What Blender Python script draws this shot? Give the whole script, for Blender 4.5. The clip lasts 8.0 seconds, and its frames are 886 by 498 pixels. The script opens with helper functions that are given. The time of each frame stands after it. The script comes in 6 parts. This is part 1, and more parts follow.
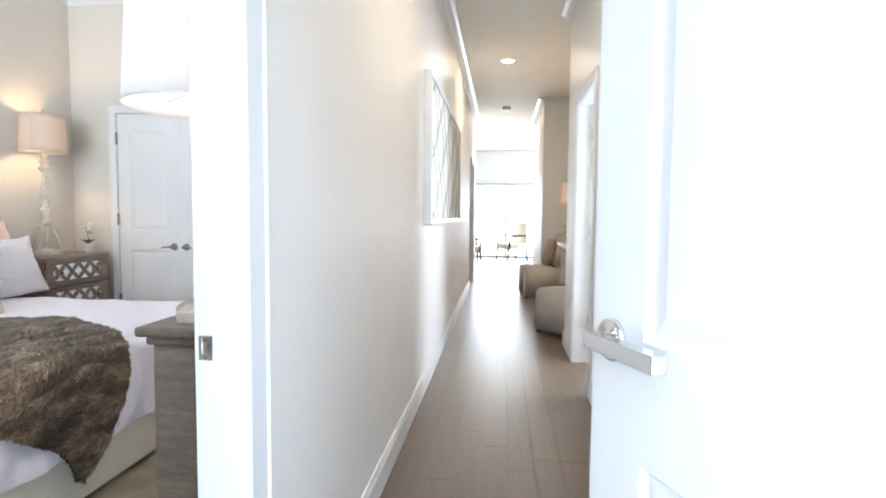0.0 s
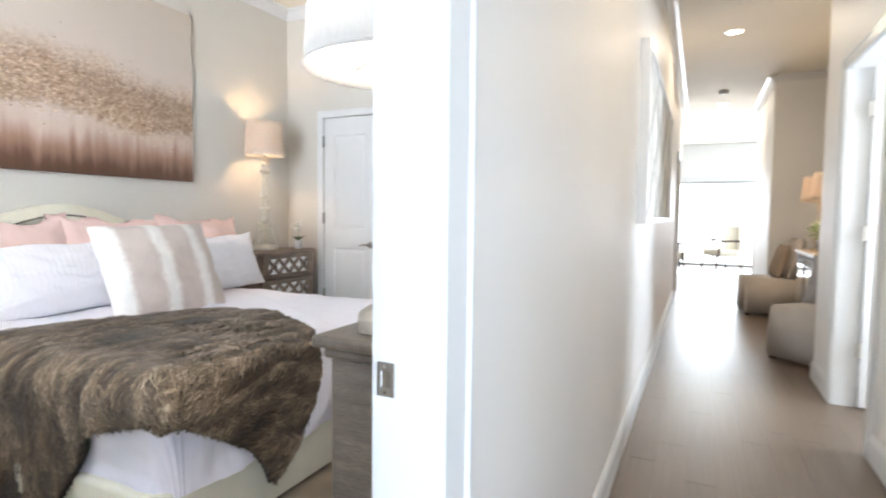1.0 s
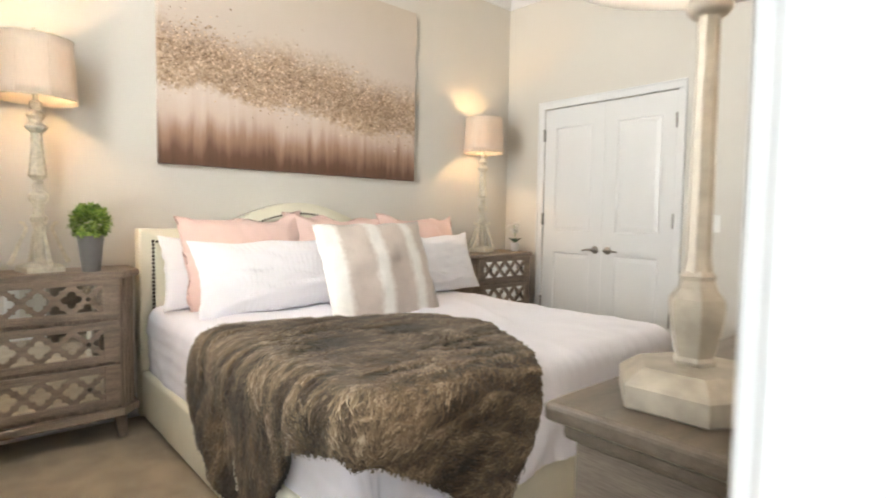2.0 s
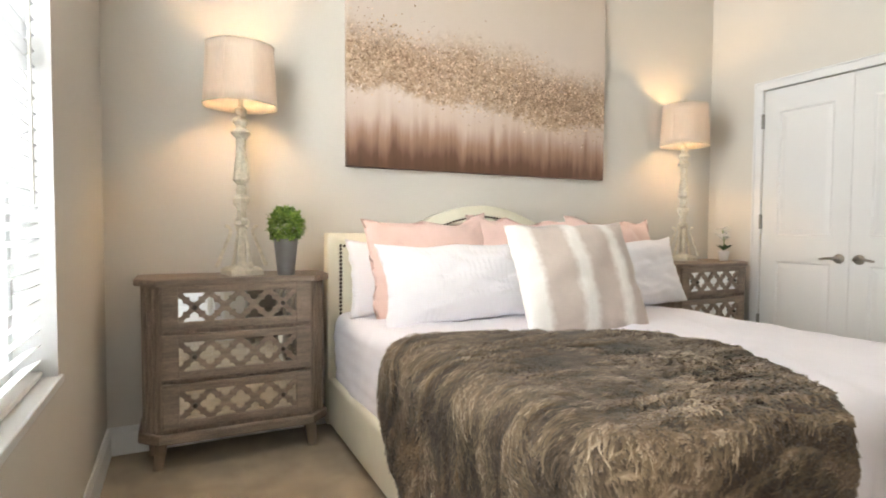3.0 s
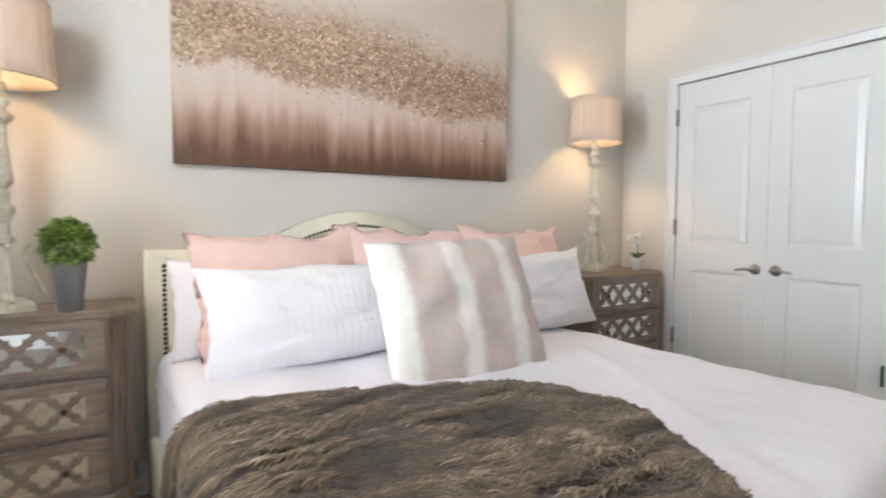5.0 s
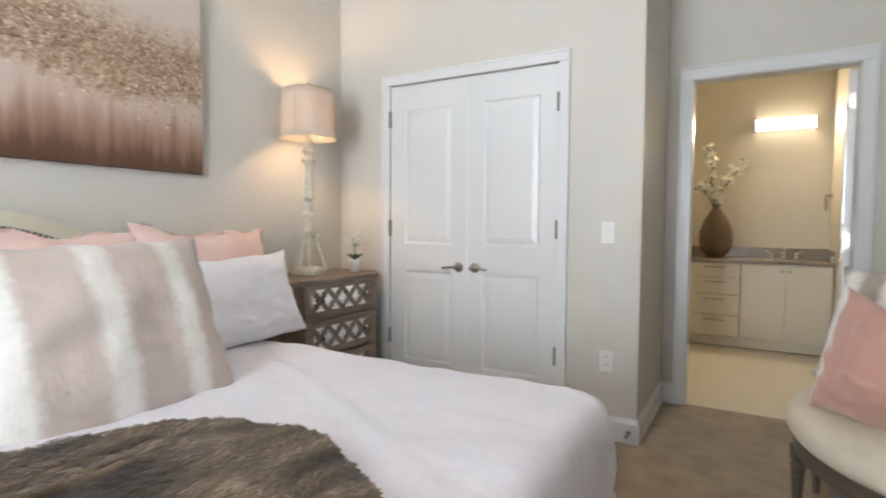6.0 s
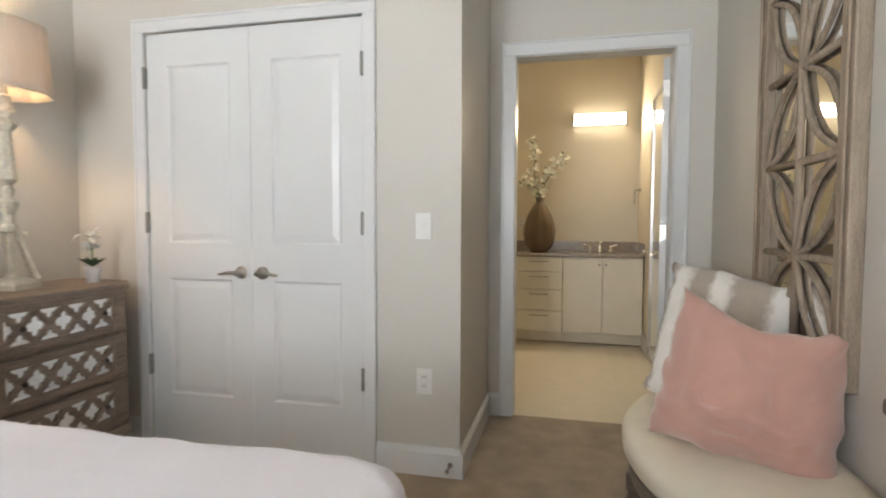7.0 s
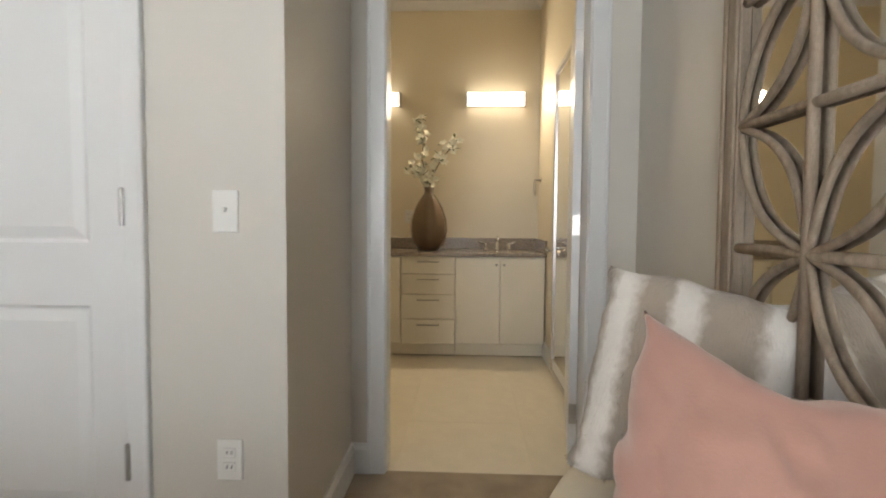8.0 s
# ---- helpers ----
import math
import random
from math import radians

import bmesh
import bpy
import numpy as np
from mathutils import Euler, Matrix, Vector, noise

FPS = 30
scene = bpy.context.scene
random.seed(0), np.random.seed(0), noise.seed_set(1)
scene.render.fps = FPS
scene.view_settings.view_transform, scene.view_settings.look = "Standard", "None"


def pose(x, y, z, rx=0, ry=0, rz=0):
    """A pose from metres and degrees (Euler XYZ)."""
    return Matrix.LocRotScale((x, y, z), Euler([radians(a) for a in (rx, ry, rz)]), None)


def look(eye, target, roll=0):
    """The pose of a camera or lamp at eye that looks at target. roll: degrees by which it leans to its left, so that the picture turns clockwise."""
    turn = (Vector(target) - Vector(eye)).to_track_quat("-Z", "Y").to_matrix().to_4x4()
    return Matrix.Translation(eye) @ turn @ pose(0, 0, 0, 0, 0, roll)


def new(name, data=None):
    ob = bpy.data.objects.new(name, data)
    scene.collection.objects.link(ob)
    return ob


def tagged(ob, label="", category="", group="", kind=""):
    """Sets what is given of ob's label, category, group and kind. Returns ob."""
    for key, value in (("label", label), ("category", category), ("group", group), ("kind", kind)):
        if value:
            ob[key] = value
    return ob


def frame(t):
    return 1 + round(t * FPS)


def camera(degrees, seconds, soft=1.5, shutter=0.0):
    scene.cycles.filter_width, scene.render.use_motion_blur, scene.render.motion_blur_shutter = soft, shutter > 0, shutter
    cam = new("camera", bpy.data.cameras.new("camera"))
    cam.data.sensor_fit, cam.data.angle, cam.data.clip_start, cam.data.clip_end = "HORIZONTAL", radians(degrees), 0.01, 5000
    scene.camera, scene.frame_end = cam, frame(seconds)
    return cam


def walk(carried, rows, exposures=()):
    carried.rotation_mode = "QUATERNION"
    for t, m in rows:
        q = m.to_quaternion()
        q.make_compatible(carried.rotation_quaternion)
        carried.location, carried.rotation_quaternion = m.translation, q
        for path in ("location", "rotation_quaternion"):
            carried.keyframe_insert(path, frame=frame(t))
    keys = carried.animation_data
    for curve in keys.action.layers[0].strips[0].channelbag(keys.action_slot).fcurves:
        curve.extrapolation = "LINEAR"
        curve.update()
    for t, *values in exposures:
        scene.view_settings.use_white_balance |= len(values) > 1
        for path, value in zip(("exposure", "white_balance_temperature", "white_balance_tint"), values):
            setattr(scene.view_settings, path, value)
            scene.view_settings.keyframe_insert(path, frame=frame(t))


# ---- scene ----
cam = camera(78.8, 8.0, soft=1.8, shutter=0.25)
PATH = [
    (0, (0.219, 0.023, 1.187), (0.006, 2.008, 1.06), 0.5),
    (0.5, (0.152, 0.226, 1.178), (-0.267, 2.178, 1.055), 0.5),
    (1, (0.032, 0.38, 1.149), (-0.824, 2.183, 1.028), 0.6),
    (1.5, (-0.119, 0.564, 1.114), (-1.345, 2.14, 0.999), 0.9),
    (2, (-0.279, 0.714, 1.131), (-1.758, 2.056, 1.009), 1.0),
    (2.2, (-0.369, 0.727, 1.138), (-1.926, 1.975, 1.012), 1.0),
    (3.3, (-0.759, 0.758, 1.049), (-2.585, 1.571, 0.978), 0.2),
    (3.5, (-0.801, 0.787, 1.054), (-2.63, 1.593, 0.98), 0.2),
    (4, (-0.914, 0.902, 1.037), (-2.743, 1.709, 0.96), 0.2),
    (4.2, (-0.971, 0.963, 1.04), (-2.799, 1.771, 0.965), 0.1),
    (5.3, (-1.015, 1.356, 1.178), (-2.537, 2.649, 1.073), 0.5),
    (5.5, (-1.017, 1.411, 1.172), (-2.406, 2.846, 1.075), 0.6),
    (6, (-1.045, 1.552, 1.15), (-2.049, 3.279, 1.057), 0.4),
    (6.5, (-1.055, 1.843, 1.146), (-1.742, 3.718, 1.048), 0.2),
    (7, (-1.1, 2.187, 1.133), (-1.559, 4.131, 1.03), 0.2),
    (7.5, (-1.101, 2.577, 1.108), (-1.352, 4.559, 1.004), 0.2),
    (8, (-1.067, 3.028, 1.092), (-1.159, 5.023, 0.985), 0.4),
]
walk(cam, [(t, look(eye, target, roll)) for t, eye, target, roll in PATH],
     [(0.0, 0.30, 6050, 10), (1.2, 0.26, 6350, 10), (2.2, 0.22, 7350, 10), (3.3, 0.22, 7050, 10), (4.2, 0.10, 6900, 10), (5.5, 0.11, 6350, 10), (7.0, 0.04, 6700, 10), (8.0, 0.02, 6750, 10)])

# ---- world and large lights ----
world = bpy.data.worlds.new("sky")
scene.world = world
world.use_nodes = True
wn = world.node_tree.nodes
sky = wn.new("ShaderNodeTexSky")
sky.sky_type = "NISHITA"
sky.sun_disc = False
sky.sun_elevation = radians(42)
sky.sun_rotation = radians(10)
world.node_tree.links.new(sky.outputs[0], wn["Background"].inputs[0])
wn["Background"].inputs[1].default_value = 0.12


def lamp(name, kind, m, energy, color, size=0.1, size_y=None):
    data = bpy.data.lights.new(name, kind)
    data.energy, data.color = energy, color
    if kind == "AREA":
        data.shape = "RECTANGLE"
        data.size, data.size_y = size, size_y or size
    elif kind == "SUN":
        data.angle = size
    else:
        data.shadow_soft_size = size
    ob = new(name, data)
    ob.matrix_world = m
    return ob


WARM = (1.0, 0.70, 0.42)
DAY = (0.86, 0.93, 1.0)
lamp("sun", "SUN", look((3, 16, 15), (0, 0, 0)), 2.0, (1.0, 0.95, 0.87), radians(0.5))
lamp("window_daylight", "AREA", look((-1.98, 0.22, 1.5), (-1.98, 2.0, 1.0)), 148, DAY, 1.1, 1.7)
lamp("entry_daylight", "AREA", look((0.42, -0.6, 1.3), (-0.55, 1.7, 1.15)), 43, (0.68, 0.83, 1.0), 1.3, 2.1)
# Daylight assumed behind the open side door; its window is added, out of view.
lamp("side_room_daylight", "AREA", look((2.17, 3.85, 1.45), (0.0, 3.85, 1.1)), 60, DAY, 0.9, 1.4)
# Fill for the living room's far wall, in a side window that is added.
lamp("living_fill", "AREA", look((3.37, 13.0, 1.4), (0.0, 13.9, 1.6)), 100, DAY, 2.2, 1.7)
lamp("far_daylight", "AREA", look((0.35, 15.2, 1.2), (0.3, 9.0, 1.0)), 130, DAY, 1.9, 2.0)


# ---- materials ----
def mat(name, color, rough=0.6, metal=0.0, var=0.08, scale=6.0, bump=0.0, bscale=80.0, fine=0.0, stretch=None, color2=None, sheen=0.0, coat=0.0, island=0.0):
    m = bpy.data.materials.new(name)
    m.use_nodes = True
    nt = m.node_tree
    N, L = nt.nodes, nt.links
    b = N["Principled BSDF"]
    b.inputs["Roughness"].default_value = rough
    b.inputs["Metallic"].default_value = metal
    if sheen:
        b.inputs["Sheen Weight"].default_value = sheen
    if coat:
        b.inputs["Coat Weight"].default_value = coat
    tc = N.new("ShaderNodeTexCoord")
    src = tc.outputs["Object"]
    if stretch:
        mp = N.new("ShaderNodeMapping")
        mp.inputs["Scale"].default_value = stretch
        L.new(src, mp.inputs["Vector"])
        src = mp.outputs["Vector"]
    n1 = N.new("ShaderNodeTexNoise")
    n1.inputs["Scale"].default_value = scale
    n1.inputs["Detail"].default_value = 5
    L.new(src, n1.inputs["Vector"])
    ramp = N.new("ShaderNodeValToRGB")
    c2 = color2 or tuple(c * (1 - 2 * var) for c in color)
    ramp.color_ramp.elements[0].position, ramp.color_ramp.elements[1].position = 0.32, 0.68
    ramp.color_ramp.elements[0].color = (*c2, 1)
    ramp.color_ramp.elements[1].color = (*color, 1)
    L.new(n1.outputs["Fac"], ramp.inputs["Fac"])
    out = ramp.outputs["Color"]
    n2 = N.new("ShaderNodeTexNoise")
    n2.inputs["Scale"].default_value = bscale
    n2.inputs["Detail"].default_value = 4
    L.new(src, n2.inputs["Vector"])
    if fine:
        mx = N.new("ShaderNodeMix")
        mx.data_type, mx.blend_type = "RGBA", "MULTIPLY"
        mx.inputs["Factor"].default_value = fine
        r2 = N.new("ShaderNodeValToRGB")
        r2.color_ramp.elements[0].position, r2.color_ramp.elements[1].position = 0.35, 0.6
        r2.color_ramp.elements[0].color = (0.35, 0.33, 0.31, 1)
        L.new(n2.outputs["Fac"], r2.inputs["Fac"])
        L.new(out, mx.inputs[6])
        L.new(r2.outputs["Color"], mx.inputs[7])
        out = mx.outputs[2]
    if island:
        oi = N.new("ShaderNodeObjectInfo")
        mr = N.new("ShaderNodeMapRange")
        mr.inputs["To Min"].default_value, mr.inputs["To Max"].default_value = 1 - island, 1 + island
        L.new(oi.outputs["Random"], mr.inputs["Value"])
        vm = N.new("ShaderNodeVectorMath")
        vm.operation = "SCALE"
        L.new(out, vm.inputs[0])
        L.new(mr.outputs["Result"], vm.inputs["Scale"])
        out = vm.outputs["Vector"]
    L.new(out, b.inputs["Base Color"])
    if bump:
        bp = N.new("ShaderNodeBump")
        bp.inputs["Strength"].default_value = 0.6
        bp.inputs["Distance"].default_value = bump
        L.new(n2.outputs["Fac"], bp.inputs["Height"])
        L.new(bp.outputs["Normal"], b.inputs["Normal"])
    return m


def glow(name, color, strength):
    m = bpy.data.materials.new(name)
    m.use_nodes = True
    b = m.node_tree.nodes["Principled BSDF"]
    b.inputs["Base Color"].default_value = (0.9, 0.9, 0.88, 1)
    b.inputs["Emission Color"].default_value = (*color, 1)
    b.inputs["Emission Strength"].default_value = strength
    return m


def glass(name, color=(1, 1, 1), rough=0.0):
    m = bpy.data.materials.new(name)
    m.use_nodes = True
    b = m.node_tree.nodes["Principled BSDF"]
    b.inputs["Base Color"].default_value = (*color, 1)
    b.inputs["Transmission Weight"].default_value = 1.0
    b.inputs["Roughness"].default_value = rough
    b.inputs["IOR"].default_value = 1.45
    return m


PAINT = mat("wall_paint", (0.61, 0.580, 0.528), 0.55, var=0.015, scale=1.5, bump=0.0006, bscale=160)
# Lighter, cooler greige: some of the hall's daylight is put into the colour.
HALL_PAINT_LIT = mat("hall_paint_lit", (0.79, 0.77, 0.745), 0.5, var=0.015, scale=1.5, bump=0.0006, bscale=140)
CEIL = mat("ceiling_paint", (0.80, 0.76, 0.68), 0.7, var=0.015, scale=2, bump=0.0005, bscale=150)
TRIM = mat("trim_paint", (0.715, 0.72, 0.72), 0.32, var=0.01, scale=3)
CARPET = mat("carpet", (0.45, 0.345, 0.225), 0.95, var=0.16, scale=7, bump=0.006, bscale=230, fine=0.35, sheen=0.3)
TILE = mat("bath_tile", (0.76, 0.69, 0.56), 0.3, var=0.03, scale=5, island=0.02)
WOODFLOOR = mat("floor_wood", (0.175, 0.128, 0.093), 0.34, var=0.12, scale=3, stretch=(9, 0.8, 9), bump=0.0006, bscale=40, fine=0.2, island=0.035)
GROUT = mat("grout", (0.69, 0.62, 0.50), 0.8)
DRIFT = mat("weathered_wood", (0.33, 0.255, 0.20), 0.6, var=0.2, scale=2.2, stretch=(22, 22, 2.5), bump=0.0015, bscale=30, fine=0.5)
DRIFT_H = mat("weathered_wood_across", (0.33, 0.255, 0.20), 0.6, var=0.2, scale=2.2, stretch=(2.5, 22, 22), bump=0.0015, bscale=30, fine=0.5)
DRESSER = mat("dresser_wood", (0.17, 0.132, 0.102), 0.5, var=0.22, scale=2.4, stretch=(2.2, 2.2, 20), bump=0.0015, bscale=24, fine=0.5)
MIRROR = bpy.data.materials.new("mirror_glass")
MIRROR.use_nodes = True
_b = MIRROR.node_tree.nodes["Principled BSDF"]
_b.inputs["Base Color"].default_value = (0.88, 0.89, 0.88, 1)
_b.inputs["Metallic"].default_value, _b.inputs["Roughness"].default_value = 1.0, 0.03
NICKEL = mat("brushed_nickel", (0.55, 0.53, 0.50), 0.3, 1.0, var=0.04)
CHROME = mat("chrome", (0.8, 0.8, 0.8), 0.12, 1.0, var=0.02)
IVORY = mat("ivory_upholstery", (0.80, 0.76, 0.62), 0.45, var=0.03, scale=8, bump=0.0008, bscale=180)
SHEET = mat("white_bedding", (0.85, 0.825, 0.885), 0.85, var=0.02, scale=4, bump=0.004, bscale=26, sheen=0.2)
PILLOW_W = mat("white_pillow_cotton", (0.88, 0.86, 0.89), 0.85, var=0.02, scale=5, bump=0.0012, bscale=70, sheen=0.2)
PINK = mat("pink_velvet", (0.56, 0.315, 0.255), 0.8, var=0.06, scale=4, bump=0.001, bscale=180, sheen=0.5)
LINEN = mat("bench_linen", (0.74, 0.675, 0.55), 0.85, var=0.03, scale=12, bump=0.001, bscale=260)
CREAMWOOD = mat("distressed_cream_paint", (0.74, 0.68, 0.55), 0.6, var=0.12, scale=18, bump=0.001, bscale=60, fine=0.25)
SILVERWOOD = mat("silver_leaf", (0.50, 0.44, 0.36), 0.42, 0.25, var=0.15, scale=14, bump=0.001, bscale=50, fine=0.2)


# ---- mesh helpers ----
def box(bm, x0, x1, y0, y1, z0, z1, bevel=0.0, seg=1):
    vs = [bm.verts.new(p) for p in ((x0, y0, z0), (x1, y0, z0), (x1, y1, z0), (x0, y1, z0), (x0, y0, z1), (x1, y0, z1), (x1, y1, z1), (x0, y1, z1))]
    fs = [bm.faces.new([vs[i] for i in q]) for q in ((3, 2, 1, 0), (4, 5, 6, 7), (0, 1, 5, 4), (1, 2, 6, 5), (2, 3, 7, 6), (3, 0, 4, 7))]
    if bevel:
        es = list({e for f in fs for e in f.edges})
        bmesh.ops.bevel(bm, geom=es, offset=bevel, segments=seg, profile=0.5, affect="EDGES")
    return bm


def prism(bm, outline, z0, z1, bevel=0.0, seg=1):
    """An upright prism over a flat outline, counter-clockwise."""
    lo = [bm.verts.new((x, y, z0)) for x, y in outline]
    hi = [bm.verts.new((x, y, z1)) for x, y in outline]
    n = len(outline)
    fs = [bm.faces.new(lo[::-1]), bm.faces.new(hi)]
    fs += [bm.faces.new((lo[i], lo[(i + 1) % n], hi[(i + 1) % n], hi[i])) for i in range(n)]
    if bevel:
        es = list({e for f in fs[:2] for e in f.edges})
        bmesh.ops.bevel(bm, geom=es, offset=bevel, segments=seg, profile=0.5, affect="EDGES")
    return bm


def lathe(bm, profile, segs=24, cx=0.0, cy=0.0, z=0.0):
    """A turned form from (radius, height) pairs; few segments give flat sides."""
    rings = []
    for r, h in profile:
        ring = []
        for i in range(segs):
            a = 2 * math.pi * (i + 0.5) / segs
            ring.append(bm.verts.new((cx + r * math.cos(a), cy + r * math.sin(a), z + h)))
        rings.append(ring)
    for a, b in zip(rings, rings[1:]):
        for i in range(segs):
            bm.faces.new((a[i], a[(i + 1) % segs], b[(i + 1) % segs], b[i]))
    bm.faces.new(rings[0][::-1])
    bm.faces.new(rings[-1])
    return bm


def tube(bm, pts, r, segs=8, flat=1.0, up=(0, 0, 1)):
    """A round (or flattened) bar along points."""
    pts = [Vector(p) for p in pts]
    rings = []
    for i, p in enumerate(pts):
        d = (pts[min(i + 1, len(pts) - 1)] - pts[max(i - 1, 0)]).normalized()
        u = Vector(up)
        if abs(d.dot(u)) > 0.95:
            u = Vector((1, 0, 0))
        s = d.cross(u).normalized()
        w = s.cross(d).normalized()
        rr = r[i] if isinstance(r, (list, tuple)) else r
        rings.append([bm.verts.new(p + s * (rr * math.cos(2 * math.pi * k / segs)) + w * (rr * flat * math.sin(2 * math.pi * k / segs))) for k in range(segs)])
    for a, b in zip(rings, rings[1:]):
        for k in range(segs):
            bm.faces.new((a[k], a[(k + 1) % segs], b[(k + 1) % segs], b[k]))
    bm.faces.new(rings[0][::-1])
    bm.faces.new(rings[-1])
    return bm


def mesh_ob(name, bm, material, parent=None, label="", smooth=False):
    bmesh.ops.recalc_face_normals(bm, faces=bm.faces)
    me = bpy.data.meshes.new(name)
    bm.to_mesh(me)
    bm.free()
    me.materials.append(material)
    if smooth:
        me.polygons.foreach_set("use_smooth", [True] * len(me.polygons))
    ob = new(name, me)
    if parent is not None:
        ob.parent = parent
    if label:
        tagged(ob, label)
    return ob


def part(name, bm, material, parent, label="", smooth=False):
    return mesh_ob(name, bm, material, parent, label, smooth)


def thing(name, label, category, group="", m=None, kind=""):
    ob = tagged(new(name), label, category, group, kind)
    if m is not None:
        ob.matrix_basis = m
    return ob


def structure(name, bm, material, label, category):
    return tagged(mesh_ob(name, bm, material), label, category, kind="structure")


def B():
    return bmesh.new()


# ---- plan ----
WEST, EAST = -3.57, -0.368            # bed wall, bedroom side of the hall wall
SOUTH, NORTH = 0.43, 4.47            # window wall, closet wall
BATHW = 5.29                         # wall with the bathroom door
CORNER = -1.56                       # outer corner beside the closet
HALL_L, HALL_R = -0.285, 0.815
CEILING = 3.06
HALL_C = 2.98
D0, D1 = 0.209, 1.018                # bedroom doorway
W0, W1, WZ0, WZ1 = -2.50, -1.38, 0.64, 2.35
FAR = 15.3

# bedroom walls
bm = B(); box(bm, WEST - 0.12, WEST, 0.29, 8.0, 0, 3.2)
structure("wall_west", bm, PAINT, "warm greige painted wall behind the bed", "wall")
bm = B()
for a in ((WEST, W0, 0, 3.2), (W1, -1.25, 0, 3.2), (W0, W1, 0, WZ0), (W0, W1, WZ1, 3.2)):
    box(bm, a[0], a[1], SOUTH - 0.14, SOUTH, a[2], a[3])
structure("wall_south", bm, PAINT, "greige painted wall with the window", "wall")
bm = B(); box(bm, -1.25, -1.13, 0.0, SOUTH, 0, 3.2); box(bm, -1.13, EAST, 0.0, 0.12, 0, 3.2)
structure("wall_south_return", bm, PAINT, "plain painted wall beside the bedroom doorway", "wall")
CL0, CL1, CLZ = -3.145, -2.005, 2.045
bm = B()
for a in ((WEST, CL0, 0, 3.2), (CL1, CORNER, 0, 3.2), (CL0, CL1, CLZ, 3.2)):
    box(bm, a[0], a[1], NORTH, NORTH + 0.12, a[2], a[3])
box(bm, CORNER - 0.12, CORNER, NORTH + 0.12, BATHW, 0, 3.2)
structure("wall_north", bm, PAINT, "greige painted closet wall with an outer corner", "wall")
BD0, BD1, BDZ = -1.41, -0.575, 2.055
bm = B()
for a in ((WEST, BD0 - 0.02, 0, 3.2), (BD1 + 0.02, EAST, 0, 3.2), (BD0 - 0.02, BD1 + 0.02, BDZ + 0.02, 3.2)):
    box(bm, a[0], a[1], BATHW, BATHW + 0.12, a[2], a[3])
structure("wall_bathroom", bm, PAINT, "greige painted wall with the bathroom doorway", "wall")
bm = B()
box(bm, EAST, HALL_L, D1 + 0.02, 8.78, 0, 3.2); box(bm, EAST, HALL_L, 9.62, 10.6, 0, 3.2); box(bm, EAST, HALL_L, 8.78, 9.62, 2.04, 3.2)
box(bm, EAST, HALL_L, 0.12, D1 + 0.02, 2.08, 3.2); box(bm, EAST, HALL_L, 0.12, D0 - 0.02, 0, 2.08)
structure("wall_hall_left", bm, HALL_PAINT_LIT, "greige painted wall between hall and bedroom", "wall")
# Thin sheet in the darker paint, so the bedroom side isn't as bright.
bm = B(); box(bm, EAST - 0.004, EAST - 0.0004, D1 + 0.03, BATHW, 0, 3.2)
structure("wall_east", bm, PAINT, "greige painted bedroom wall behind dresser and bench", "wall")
bm = B()
box(bm, HALL_R, HALL_R + 0.12, 0.12, 3.60, 0, 3.2); box(bm, HALL_R, HALL_R + 0.12, 4.44, 5.05, 0, 3.2); box(bm, HALL_R, HALL_R + 0.12, 3.60, 4.44, 2.08, 3.2)
box(bm, HALL_R + 0.12, 1.55, 4.93, 5.05, 0, 3.2); box(bm, 1.43, 1.55, 5.05, 8.5, 0, 3.2); box(bm, HALL_R + 0.03, 1.55, 8.5, 10.6, 0, 3.2)
structure("wall_hall_right", bm, HALL_PAINT_LIT, "greige painted hall wall with a niche", "wall")
bm = B()
box(bm, EAST, -0.17, 0.0, 0.12, 0, 3.2); box(bm, 0.80, HALL_R + 0.12, 0.0, 0.12, 0, 3.2); box(bm, -0.17, 0.80, 0.0, 0.12, 2.07, 3.2)
structure("wall_entry", bm, HALL_PAINT_LIT, "painted wall round the entry doorway", "wall")
# living room beyond the hall; its side window opening is added for the fill lamp
bm = B()
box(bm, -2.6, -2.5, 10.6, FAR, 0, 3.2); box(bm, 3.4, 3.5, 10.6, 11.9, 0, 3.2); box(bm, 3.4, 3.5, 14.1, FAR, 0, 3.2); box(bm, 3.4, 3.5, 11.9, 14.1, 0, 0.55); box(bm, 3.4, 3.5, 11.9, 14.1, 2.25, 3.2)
box(bm, -2.6, EAST, 10.5, 10.6, 0, 3.2); box(bm, 1.55, 3.5, 10.5, 10.6, 0, 3.2)
box(bm, -2.6, -0.55, FAR, FAR + 0.12, 0, 3.2); box(bm, 1.25, 3.5, FAR, FAR + 0.12, 0, 3.2); box(bm, -0.55, 1.25, FAR, FAR + 0.12, 2.08, 3.2)
# Paint lighter than the other walls, to make up for missing daylight.
structure("wall_living_room", bm, mat("living_room_paint_lit", (0.80, 0.79, 0.76), 0.5, var=0.015, scale=1.5, bump=0.0006, bscale=150), "living room walls in a paint lightened for missing daylight", "wall")
# bathroom
BATH_E, BATH_N, BATH_C = -0.445, 7.88, 3.02
bm = B()
box(bm, BATH_E, EAST, BATHW + 0.12, BATH_N, 0, 3.2); box(bm, WEST, EAST, BATH_N, BATH_N + 0.12, 0, 3.2)
structure("wall_bath", bm, mat("bath_paint", (0.76, 0.69, 0.55), 0.5, var=0.015, scale=2, bump=0.0005, bscale=150), "warm beige painted bathroom walls", "wall")
